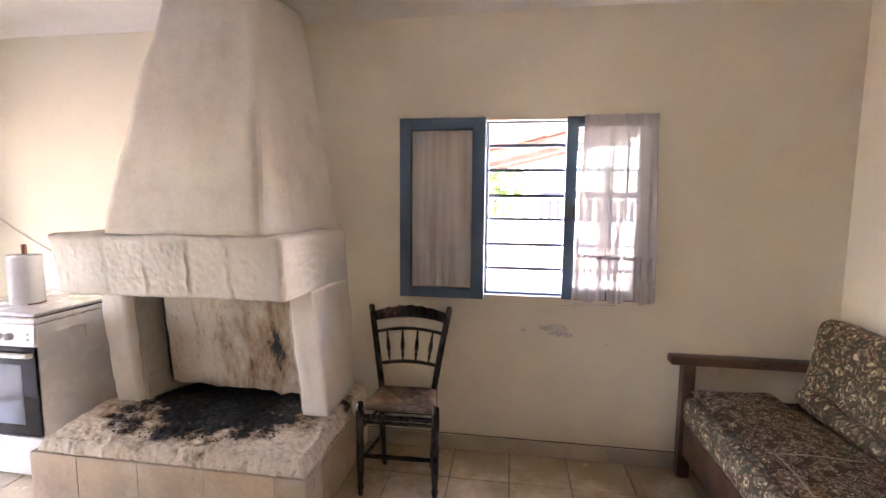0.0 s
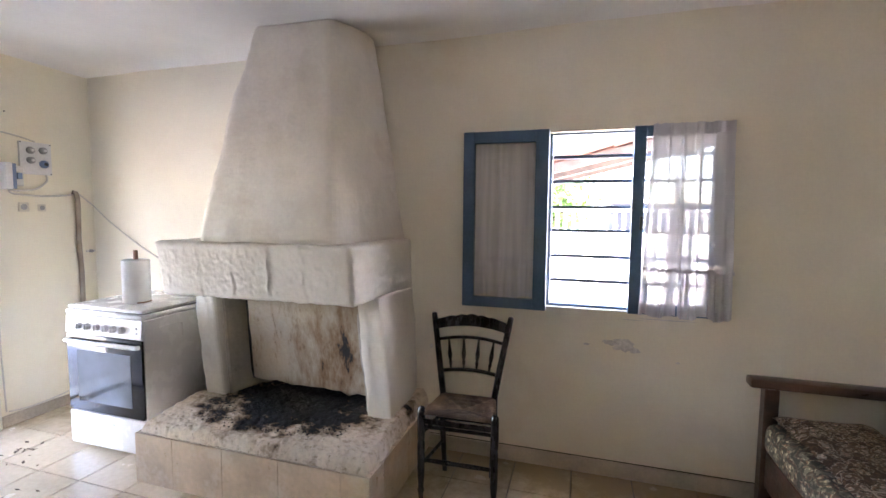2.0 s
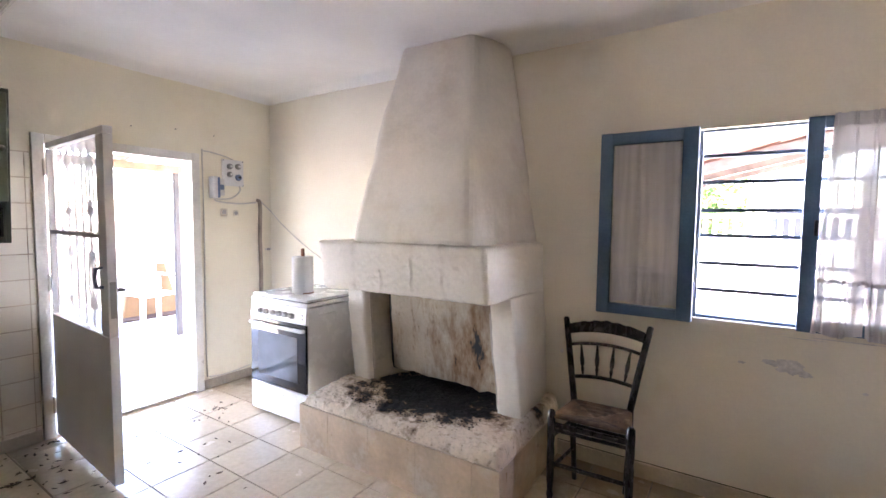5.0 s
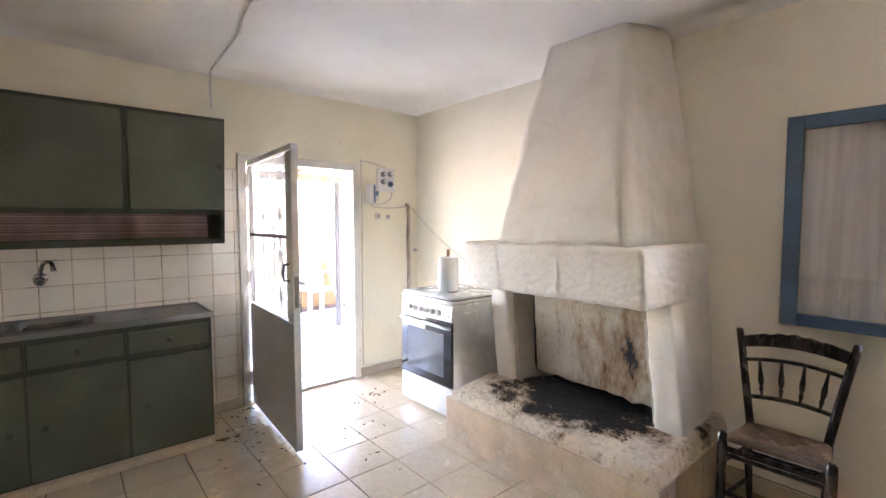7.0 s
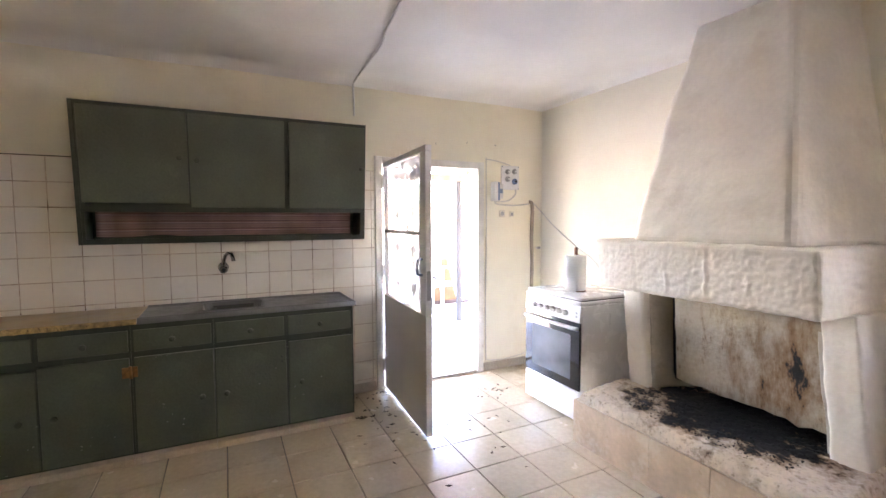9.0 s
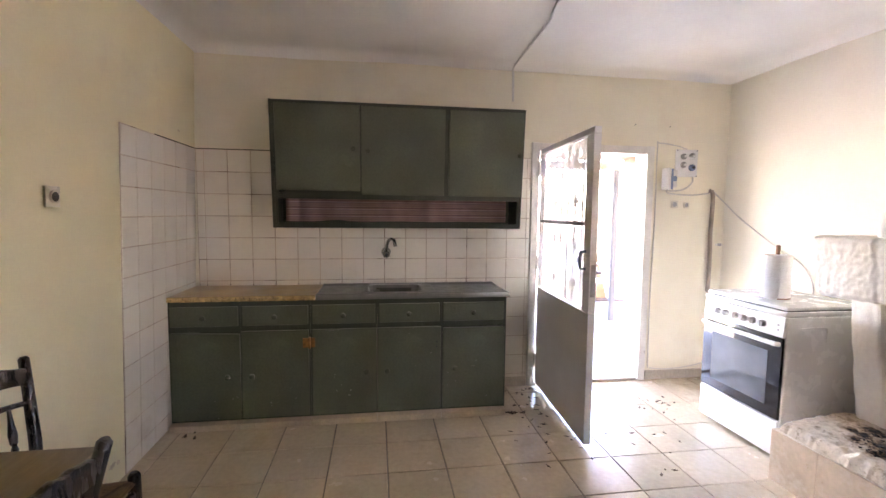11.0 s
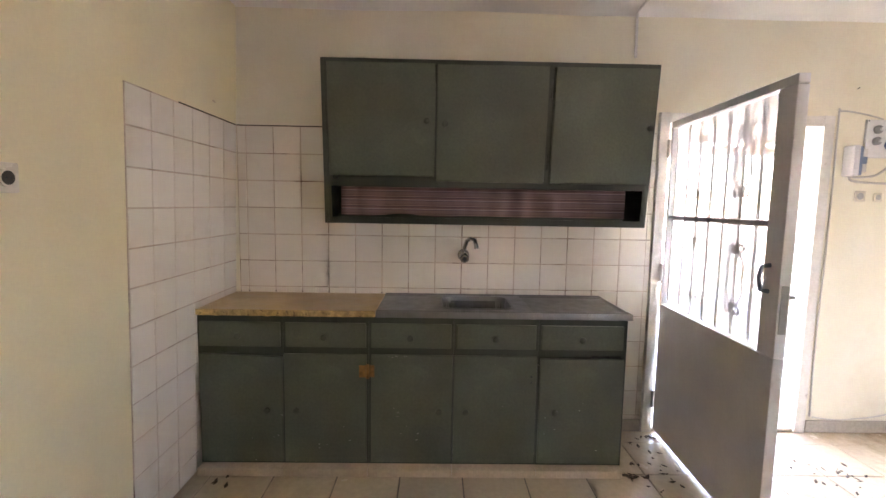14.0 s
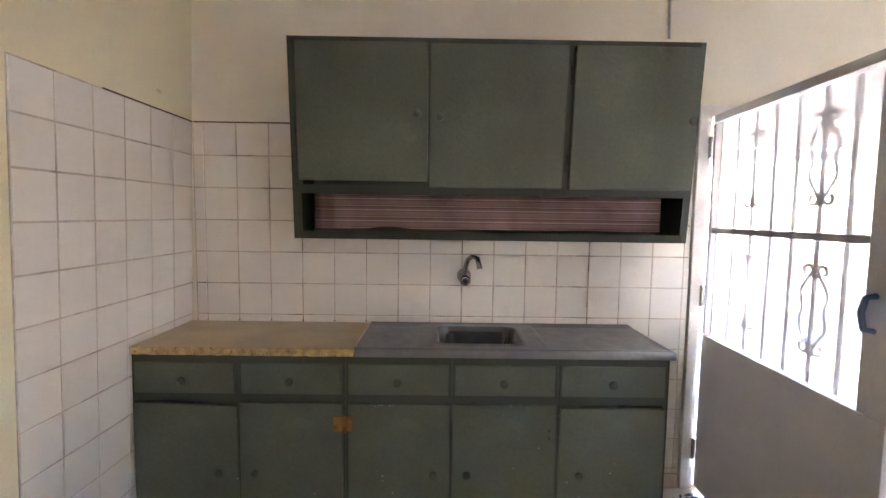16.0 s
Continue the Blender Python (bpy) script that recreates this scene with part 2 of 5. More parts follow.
CONCRETE = mat("pale_terrace_concrete", (0.36, 0.345, 0.325), 0.8, 0.1, 3, 0.08, 40, 0.2, 30)
EARTH = mat("dry_ground", (0.24, 0.21, 0.16), 0.9, 0.15, 0.8, 0.15, 10, 0.3, 10)
WHITE_WALL = mat("outside_whitewash", (0.80, 0.79, 0.76), 0.8, 0.05)
TAN = mat("tan_wall", (0.11, 0.066, 0.034), 0.9, 0.15, spec=0.1)
BROWN_STRIP = mat("dark_brown_strip", (0.05, 0.030, 0.020), 0.95, 0.2, 9, spec=0.1)
WHITE_PLASTIC = mat("white_plastic", (0.80, 0.79, 0.76), 0.35, 0.03)
BEAM = mat("brown_beam_wood", (0.20, 0.11, 0.058), 0.7, 0.2, 8)
WEATHERED = mat("weathered_grey_wood", (0.10, 0.075, 0.065), 0.8, 0.2, 8)
TERRACOTTA = mat("terracotta_tile", (0.13, 0.065, 0.045), 0.8, 0.2, 5, per_object=0.2)
LEAF = mat("green_leaf", (0.09, 0.17, 0.03), 0.6, 0.3, 8)
BARK = mat("bark", (0.15, 0.10, 0.07), 0.9, 0.3, 10)
DRY_LEAF = mat("dry_brown_leaf", (0.09, 0.055, 0.03), 0.8, 0.3, 20)
GLASS = glass("clear_glass")
FROST = glass("ripple_glass", 0.06, 0.15, 0.52)
NET = sheer("white_net_curtain", (0.68, 0.66, 0.67), 0.05, 0.03)
NET_HEM = sheer("gathered_net_hem", (0.66, 0.64, 0.66), 0.008, 0.04)
NET_THICK = sheer("white_cotton_curtain", (0.85, 0.83, 0.86), 0.11)

# ---- mesh helpers ----
MW = {}


def thing(name, at=(0, 0, 0), rz=0.0, label="", category="", group="", kind=""):
    """An empty at the base of a thing; parts go under it in world coordinates."""
    ob = new(name)
    m = pose(*at, 0, 0, rz)
    ob.matrix_basis = m
    MW[ob] = m
    return tagged(ob, label, category, group, kind)


def part(name, bm, material, parent=None, label="", smooth=False):
    """Links a bmesh in world coordinates as one mesh object under a thing or a part."""
    me = bpy.data.meshes.new(name)
    if parent is not None:
        bm.transform(MW[parent].inverted())
    if smooth:
        for f in bm.faces:
            f.smooth = True
    bm.to_mesh(me)
    bm.free()
    if smooth:
        me.set_sharp_from_angle(angle=radians(40))
    me.materials.append(material)
    ob = new(name, me)
    if parent is not None:
        ob.parent = parent
        MW[ob] = MW[parent]
    else:
        MW[ob] = Matrix.Identity(4)
    return tagged(ob, label)


def box(bm, x0, x1, y0, y1, z0, z1, bevel=0.0, seg=2):
    vs = bmesh.ops.create_cube(bm, size=1.0)["verts"]
    for v in vs:
        v.co = Vector((x0 + (v.co.x + 0.5) * (x1 - x0), y0 + (v.co.y + 0.5) * (y1 - y0), z0 + (v.co.z + 0.5) * (z1 - z0)))
    if bevel:
        es = list({e for v in vs for e in v.link_edges})
        bmesh.ops.bevel(bm, geom=es, offset=bevel, segments=seg, affect="EDGES", profile=0.5)
    return bm


def boxm(*a, **k):
    return box(bmesh.new(), *a, **k)


def hexa(bm, bottom, top, bevel=0.0):
    """A solid from four bottom and four top corners, both counter-clockwise from above."""
    vs = [bm.verts.new(p) for p in (*bottom, *top)]
    fs = [bm.faces.new([vs[i] for i in q]) for q in ((3, 2, 1, 0), (4, 5, 6, 7), (0, 1, 5, 4), (1, 2, 6, 5), (2, 3, 7, 6), (3, 0, 4, 7))]
    if bevel:
        bmesh.ops.bevel(bm, geom=list({e for f in fs for e in f.edges}), offset=bevel, segments=3, affect="EDGES", profile=0.5)
    return bm


def tube(bm, pts, radii, seg=10, caps=True):
    """A round bar through points, with a radius at each."""
    pts = [Vector(p) for p in pts]
    if isinstance(radii, (int, float)):
        radii = [radii] * len(pts)
    rings = []
    up = None
    for i, p in enumerate(pts):
        d = (pts[min(i + 1, len(pts) - 1)] - pts[max(i - 1, 0)]).normalized()
        if up is None:
            up = Vector((0, 0, 1)) if abs(d.z) < 0.9 else Vector((1, 0, 0))
        u = d.cross(up).normalized()
        w = u.cross(d).normalized()
        up = w
        rings.append([bm.verts.new(p + (u * math.cos(a) + w * math.sin(a)) * radii[i]) for a in (2 * math.pi * k / seg for k in range(seg))])
    for a, b in zip(rings, rings[1:]):
        for k in range(seg):
            bm.faces.new((a[k], a[(k + 1) % seg], b[(k + 1) % seg], b[k]))
    if caps:
        bm.faces.new(rings[0][::-1])
        bm.faces.new(rings[-1])
    bmesh.ops.recalc_face_normals(bm, faces=bm.faces[:])
    return bm


def tubem(*a, **k):
    return tube(bmesh.new(), *a, **k)


def roughen(bm, cuts, amount, scale, seed=0.0):
    """Cuts a solid finely and shifts its skin like hand-laid plaster."""
    bmesh.ops.subdivide_edges(bm, edges=bm.edges[:], cuts=cuts, use_grid_fill=True)
    bm.normal_update()
    for v in bm.verts:
        k = noise.noise(v.co * scale + Vector((seed, 0, 0))) + 0.5 * noise.noise(v.co * scale * 2.7 + Vector((0, seed, 0))) + 0.25 * noise.noise(v.co * scale * 6)
        v.co += v.normal * k * amount
    return bm


def sheet(nx, ny, f):
    """A grid of nx x ny cells whose corners are f(u, v)."""
    bm = bmesh.new()
    g = [[bm.verts.new(f(i / nx, j / ny)) for i in range(nx + 1)] for j in range(ny + 1)]
    for j in range(ny):
        for i in range(nx):
            bm.faces.new((g[j][i], g[j][i + 1], g[j + 1][i + 1], g[j + 1][i]))
    return bm


# ---- the room ----
NORTH, EAST, HIGH = 4.015, 5.115, 2.41
TH = 0.22
WIN = (3.355, 4.20, 0.905, 1.84)
DOOR = (2.385, 3.355, 1.86)


def structure(name, bm, material, label, smooth=False):
    return tagged(part(name, bm, material, None, label, smooth), kind="structure")


floor = structure("floor", boxm(0, EAST, -0.05, NORTH, -0.15, -0.006), GROUT, "cream ceramic tiled floor with dark grout")
bm = bmesh.new()
box(bm, -TH, 0, -TH, DOOR[0], -0.15, HIGH + 0.2)
box(bm, -TH, 0, DOOR[1], NORTH, -0.15, HIGH + 0.2)
box(bm, -TH, 0, DOOR[0], DOOR[1], DOOR[2], HIGH + 0.2)
box(bm, -TH, 0, DOOR[0], DOOR[1], -0.15, -0.008)
wall_west = structure("wall_west", bm, WALL_WEST, "cream painted kitchen wall with white tiles")
bm = bmesh.new()
box(bm, -TH, WIN[0], NORTH, NORTH + TH, -0.15, HIGH + 0.2)
box(bm, WIN[1], EAST + TH, NORTH, NORTH + TH, -0.15, HIGH + 0.2)
box(bm, WIN[0], WIN[1], NORTH, NORTH + TH, -0.15, WIN[2])
box(bm, WIN[0], WIN[1], NORTH, NORTH + TH, WIN[3], HIGH + 0.2)
wall_north = structure("wall_north", bm, WALL, "cream painted plaster wall with a window")
wall_south = structure("wall_south", boxm(0, EAST + TH, -TH, 0, -0.15, HIGH + 0.2), WALL_SOUTH, "cream painted plaster wall")
wall_south.matrix_basis = Matrix.Translation((0, 0, 1.755)) @ pose(0, 0, 0, -1.46) @ Matrix.Translation((0, 0, -1.755))
wall_east = structure("wall_east", boxm(EAST, EAST + TH, -0.06, NORTH, -0.15, HIGH + 0.2), WALL, "cream painted plaster wall")


def ceil_at(u, v):
    x, y = u * EAST, 0.012 + v * (NORTH - 0.012)
    edge = min(x, EAST - x, y - 0.012, NORTH - y)
    drop = 0.05 * max(0.0, 1 - edge / 0.09) ** 2
    return Vector((x, y, HIGH + 0.025 - drop + 0.012 * noise.noise(Vector((x * 1.1, y * 1.1, 0))) + 0.004 * noise.noise(Vector((x * 5, y * 5, 3)))))


bm = sheet(120, 100, ceil_at)
box(bm, -TH, EAST + TH, -TH, NORTH + TH, HIGH + 0.2, HIGH + 0.4)
structure("ceiling", bm, CEIL, "uneven white painted plaster ceiling", True)

# ---- skirting ----
def skirting(name, x0, x1, y0, y1, h=0.075):
    structure(name, boxm(x0, x1, y0, y1, 0.0, h, bevel=0.004), SKIRT, "worn beige skirting tiles along the wall")


skirting("baseboard_north", 2.64, 5.1, NORTH - 0.014, NORTH - 0.002, 0.085)
skirting("baseboard_corner", 0.014, 1.36, NORTH - 0.014, NORTH - 0.002)
skirting("baseboard_west", 0.002, 0.014, DOOR[1] + 0.02, NORTH - 0.002)
skirting("baseboard_hinge_side", 0.010, 0.022, 2.10, DOOR[0] - 0.02)
skirting("baseboard_east", EAST - 0.014, EAST - 0.002, 0.002, NORTH - 0.014)

# ---- door to the terrace ----
door_1 = thing("door_1", (0.0, 2.87, 0.0), 0, "white painted door frame with chipped paint", "door frame", kind="structure")
FW = 0.05
part("jamb", boxm(-0.12, 0.022, DOOR[0] - 0.012, DOOR[0] + FW, 0.0, DOOR[2] + 0.012, bevel=0.004), FRAME_PAINT, door_1)
part("jamb", boxm(-0.12, 0.022, DOOR[1] - FW, DOOR[1] + 0.012, 0.0, DOOR[2] + 0.012, bevel=0.004), FRAME_PAINT, door_1)
part("head", boxm(-0.12, 0.020, DOOR[0] + FW, DOOR[1] - FW, DOOR[2] - FW, DOOR[2] + 0.010, bevel=0.004), FRAME_PAINT, door_1)
part("threshold", boxm(-0.20, 0.012, DOOR[0] + FW, DOOR[1] - FW, -0.007, 0.022, bevel=0.006), SKIRT, door_1, "worn stone threshold")

HINGE = Vector((0.035, 2.432, 0.0))
LEAF_W, LEAF_B, LEAF_T, LEAF_D = 0.943, 0.03, 1.815, 0.042
leaf = thing("metal_door", HINGE, -3.1, "pale grey metal door standing open, glazed top with iron grille", "door")
ML = MW[leaf]


def leaf_part(name, bm, material, parent=None, label="", smooth=False):
    bm.transform(ML)
    return part(name, bm, material, parent or leaf, label, smooth)


GL = (0.022, 0.848, 0.787, 1.778)
leaf_part("lower_panel", boxm(0.0, LEAF_W, 0, LEAF_D, LEAF_B, GL[2] - 0.002, bevel=0.003), DOOR_PAINT)
leaf_part("top_rail", boxm(0.0, LEAF_W, 0, LEAF_D, GL[3] + 0.002, LEAF_T, bevel=0.003), DOOR_PAINT)
leaf_part("hinge_stile", boxm(0.0, GL[0], 0, LEAF_D, GL[2], GL[3], bevel=0.003), DOOR_PAINT)
lock_stile = leaf_part("lock_stile", boxm(GL[1], LEAF_W, 0, LEAF_D, GL[2], GL[3], bevel=0.003), DOOR_PAINT)
leaf_part("glazing_bar", boxm(GL[0], GL[1], 0.004, LEAF_D - 0.004, 1.272, 1.296, bevel=0.002), GREY_PLASTIC)
for a, b in ((GL[2], 1.272), (1.296, GL[3])):
    pane = leaf_part("pane", boxm(GL[0], GL[1], 0.028, 0.032, a, b), FROST, None, "rippled glass pane")
    pane.visible_shadow = False


def scroll(bm, x, y, z, sx, sz, r=0.022):
    pts = []
    for k in range(12):
        a = k / 11 * 4.4
        rr = r * (1 - 0.055 * k)
        pts.append((x + sx * (r - rr * math.cos(a)) * 1.0, y, z + sz * rr * math.sin(a)))
    tube(bm, pts, 0.0065, 6)


GY = 0.0375
for zb, zt in ((GL[2], 1.272), (1.296, GL[3])):
    h = zt - zb
    for k in range(1, 7):
        xx = GL[0] + (GL[1] - GL[0]) * k / 7
        leaf_part("grille_bar", boxm(xx - 0.007, xx + 0.007, GY - 0.004, GY + 0.004, zb, zt), IRON)
    for k in (2, 5):
        xx = GL[0] + (GL[1] - GL[0]) * k / 7
        bm = bmesh.new()
        for zz, s in ((zb + h * 0.78, 1), (zb + h * 0.24, -1)):
            for sx in (-1, 1):
                scroll(bm, xx + sx * 0.008, GY, zz, sx, s, 0.026)
            box(bm, xx - 0.013, xx + 0.013, GY - 0.006, GY + 0.006, zz - 0.02, zz + 0.02, bevel=0.003)
        for sx in ((-1, 1) if k == 5 else ()):
            tube(bm, [(xx + sx * (0.012 + 0.046 * math.sin(math.pi * u) ** 0.8 * (1 - 0.25 * math.cos(4 * math.pi * u))), GY, zb + h * (0.24 + 0.54 * u)) for u in (i / 16 for i in range(17))], 0.006, 6)
        leaf_part("grille_scroll", bm, IRON, None, "wrought iron scroll ornament", True)
handle = leaf_part("door_handle", tubem([(0.885, -0.001, 1.03), (0.885, -0.03, 1.035), (0.880, -0.036, 1.08), (0.885, -0.03, 1.125), (0.885, -0.001, 1.13)], 0.009), METER_BLUE, lock_stile, "dark bow handle", True)
leaf_part("lock_plate", boxm(LEAF_W - 0.001, LEAF_W + 0.003, 0.008, 0.034, 0.88, 1.06, bevel=0.001), GREY_PLASTIC, lock_stile)
leaf_part("lever", tubem([(0.905, 0.042, 1.01), (0.905, 0.075, 1.01), (0.90, 0.085, 1.01), (0.83, 0.085, 1.01)], 0.008), GREY_PLASTIC, lock_stile, "", True)
bm = bmesh.new()
box(bm, 0.86, 0.875, 0.042, 0.05, 0.87, 0.90, bevel=0.002)
tube(bm, [(0.868, 0.052, 0.885), (0.868, 0.07, 0.885), (0.868, 0.074, 0.85), (0.868, 0.07, 0.83)], 0.004, 6)
leaf_part("key", bm, BLACK, lock_stile, "key in the lock")
for zz in (0.16, 0.92, 1.62):
    leaf_part("hinge", tubem([(-0.008, -0.004, zz), (-0.008, -0.004, zz + 0.10)], 0.009), FRAME_PAINT, None, "painted barrel hinge", True)

# ---- base cabinets, worktop and sink ----
FX, CT = 0.438, 0.812
Y_SPLIT = (-0.020, 0.392, 0.807, 1.221, 1.636, 2.066)


def knob(x, y, z, parent, r=0.016, tilt=0.0):
    bm = bmesh.new()
    tube(bm, [(x, y, z), (x + 0.010, y, z), (x + 0.013, y, z), (x + 0.020, y, z), (x + 0.025, y, z)], [r * 0.5, r * 0.5, r, r * 0.95, r * 0.4], 12)
    part("knob", bm, KNOB, parent, "", True)


def base_cabinet(i):
    y0, y1 = Y_SPLIT[i] + 0.0004, Y_SPLIT[i + 1] - 0.0004
    cab = thing("base_cabinet", (0.2, (y0 + y1) / 2, 0.0), 0, "grey-green painted wooden base cabinet under the worktop", "cabinet", "kitchen base cabinets")
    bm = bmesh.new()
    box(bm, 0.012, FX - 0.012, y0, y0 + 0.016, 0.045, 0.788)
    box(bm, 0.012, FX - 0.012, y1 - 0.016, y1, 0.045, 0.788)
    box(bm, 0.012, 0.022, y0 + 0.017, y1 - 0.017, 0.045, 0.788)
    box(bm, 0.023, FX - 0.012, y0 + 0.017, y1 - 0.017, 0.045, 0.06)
    part("body", bm, GREEN_SHADED, cab)
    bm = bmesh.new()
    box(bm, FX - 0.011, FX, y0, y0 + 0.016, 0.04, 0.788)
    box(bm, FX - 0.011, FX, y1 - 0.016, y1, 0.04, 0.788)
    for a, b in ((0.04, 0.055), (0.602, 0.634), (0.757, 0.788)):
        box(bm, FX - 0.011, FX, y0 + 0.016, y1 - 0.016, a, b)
    part("front_frame", bm, GREEN_SHADED, cab)
    part("plinth", boxm(0.02, 0.492, y0, y1, 0.0, 0.038, bevel=0.004), PLINTH, cab, "beige tile plinth")
    d = part("drawer", boxm(FX - 0.012, FX + 0.008, y0 + 0.012, y1 - 0.012, 0.636, 0.757, bevel=0.003), GREEN, cab)
    knob(FX + 0.008, (y0 + y1) / 2 - 0.005, 0.690, d)
    left = i in (1, 3, 4)
    ky = (0.315, 0.458, 1.152, 1.284, 1.724)[i]
    sag = (0.010, 0.0, 0.0, 0.0, 0.012)[i]
    bm = boxm(FX - 0.010, FX + 0.010, y0 + (0.004 if i not in (2, 4) else 0.012), y1 - (0.004 if i not in (1,) else 0.010), 0.050, 0.602 - sag, bevel=0.003)
    if i == 0:
        for v in bm.verts:
            if v.co.z > 0.3:
                v.co.z -= (v.co.y - y0) * 0.03 - 0.006
    dr = part("door", bm, GREEN, cab, "scuffed flat door")
    knob(FX + 0.010, ky, 0.322, dr, 0.0165)
    if i == 1:
        bm = boxm(FX + 0.010, FX + 0.016, y1 - 0.045, y1 - 0.008, 0.49, 0.55, bevel=0.002)
        tube(bm, [(FX + 0.014, y1 - 0.004, 0.485), (FX + 0.014, y1 - 0.004, 0.555)], 0.008, 8)
        part("hinge", bm, BRASS, dr, "rusty orange hinge plate")
    if i == 2:
        bm = boxm(FX + 0.001, FX + 0.012, y0 + 0.002, y0 + 0.028, 0.49, 0.55, bevel=0.002)
        part("hinge", bm, BRASS, cab, "rusty orange hinge plate")
    if i == 3:
        for zz in (0.47, 0.50):
            part("screw_hole", tubem([(FX + 0.009, y1 - 0.030, zz), (FX + 0.0115, y1 - 0.030, zz)], 0.005, 8), BLACK, dr)
    return cab


for i in range(5):
    base_cabinet(i)
CHIP = mat("chipped_pale_paint", (0.55, 0.55, 0.48), 0.6, 0.1)
bm = bmesh.new()
rnd = random.Random(21)
for cy, cz, sy, sz, n in ((0.90, 0.598, 0.05, 0.004, 7), (0.95, 0.33, 0.03, 0.03, 3), (1.03, 0.20, 0.05, 0.05, 4), (0.30, 0.22, 0.05, 0.1, 5), (1.45, 0.46, 0.1, 0.1, 5), (1.85, 0.35, 0.1, 0.15, 6), (0.6, 0.15, 0.12, 0.06, 6)):
    for k in range(n):
        y, z, w, h = rnd.gauss(cy, sy), min(0.596, max(0.06, rnd.gauss(cz, sz))), rnd.uniform(0.001, 0.006), rnd.uniform(0.0008, 0.002)
        a = rnd.uniform(-0.6, 0.6)
        vs = [bm.verts.new((FX + 0.0104, y + w * math.cos(a + t), z + h * math.sin(a + t))) for t in (0, 1.2, 2.4, 3.6, 5.0)]
        bm.faces.new(vs)
tagged(part("paint_chips", bm, CHIP, None, "small pale chips in the cabinet paint"), category="paint chips", kind="stuff")
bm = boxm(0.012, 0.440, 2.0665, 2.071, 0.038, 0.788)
tagged(part("end_panel", bm, GREEN_SHADED, None, "grey-green end panel of the base cabinets"), category="panel")

worktop = thing("worktop", (0.22, 0.41, 0.79), 0, "yellowed laminate worktop with a chipped front edge", "worktop")
part("top", boxm(0.011, 0.444, -0.022, 0.838, 0.790, 0.818, bevel=0.003), LAMINATE, worktop)
bm = boxm(0.4445, 0.454, -0.022, 0.838, 0.789, 0.8185, bevel=0.003)
bmesh.ops.subdivide_edges(bm, edges=[e for e in bm.edges if abs(e.verts[0].co.y - e.verts[1].co.y) > 0.3], cuts=90)
for v in bm.verts:
    bite = max(0.0, noise.noise(Vector((0, v.co.y * 16, 4))) - 0.15)
    if v.co.x > 0.449:
        v.co.x += 0.003 * noise.noise(Vector((0, v.co.y * 22, 0))) - 0.010 * bite
        v.co.z += 0.003 * noise.noise(Vector((5, v.co.y * 30, v.co.z * 9))) - (0.014 * bite if v.co.z > 0.805 else 0.0)
part("front_edge", bm, CHIPPED_EDGE, worktop, "chipped yellow edge with dark specks", True)

sink = thing("sink_unit", (0.2, 1.45, 0.79), 0, "dull stainless steel sink with drainboard on the cabinets", "sink")
SX0, SX1, SY0, SY1 = 0.085, 0.355, 1.165, 1.515
T0, T1 = 0.842, 2.088


def sink_top():
    nx, ny = 70, 190

    def f(u, v):
        x, y = 0.010 + u * 0.446, T0 + v * (T1 - T0)
        z = CT + 0.006
        dx = max(SX0 - x, x - SX1) + 0.05
        dy = max(SY0 - y, y - SY1) + 0.05
        d = math.hypot(max(dx, 0), max(dy, 0)) + min(max(dx, dy), 0) - 0.05
        if d < 0:
            z -= 0.150 * min(1.0, (-d / 0.018)) ** 0.8
        z += 0.004 * max(0.0, 1 - abs(d - 0.012) / 0.012)
        edge = min(x - 0.010, 0.456 - x, y - T0 + 0.02, T1 - y)
        z += 0.007 * max(0.0, 1 - abs(edge - 0.012) / 0.012)
        if y > SY1 + 0.09 and 0.05 < x < 0.41:
            z -= 0.004
        if y < SY0 - 0.09 and 0.05 < x < 0.41:
            z -= 0.003
        return Vector((x, y, z))

    bm = sheet(nx, ny, f)
    box(bm, 0.452, 0.4575, T0, T1, 0.790, CT + 0.008, bevel=0.002)
    box(bm, 0.012, 0.4515, T1 - 0.005, T1, 0.790, CT + 0.004)
    return bm


basin = part("basin", sink_top(), STEEL, sink, "", True)
basin.data.materials.append(BASIN_SHADE)
for poly in basin.data.polygons:
    if max((basin.matrix_basis @ basin.data.vertices[v].co).z for v in poly.vertices) + 0.79 < CT - 0.012 and poly.center.x + 0.2 < 0.44 and abs(poly.center.y) < 0.4:
        poly.material_index = 1
part("drain", tubem([((SX0 + SX1) / 2, (SY0 + SY1) / 2, 0.674), ((SX0 + SX1) / 2, (SY0 + SY1) / 2, 0.680)], 0.028, 16), CHROME, sink)

tap = thing("wall_tap", (0.006, 1.29, 1.04), 0, "old chrome swan-neck tap on the tiled wall", "tap")
part("wall_flange", tubem([(0.008, 1.285, 1.05), (0.016, 1.285, 1.05), (0.022, 1.285, 1.05)], [0.034, 0.033, 0.020], 18), CHROME, tap, "", True)
part("valve_body", tubem([(0.016, 1.285, 1.05), (0.05, 1.285, 1.05), (0.065, 1.285, 1.05), (0.095, 1.285, 1.05)], [0.019, 0.021, 0.027, 0.024], 16), CHROME, tap, "", True)
bm = tubem([(0.092, 1.285, 1.045), (0.098, 1.285, 1.045), (0.104, 1.285, 1.044), (0.122, 1.285, 1.043), (0.130, 1.285, 1.042), (0.133, 1.285, 1.042)], [0.014, 0.022, 0.029, 0.027, 0.020, 0.008], 7)
part("handle", bm, CHROME, tap, "faceted chrome handle")
part("cap", tubem([(0.1325, 1.285, 1.042), (0.136, 1.285, 1.042)], 0.012, 12), BLACK, tap, "dark handle cap")
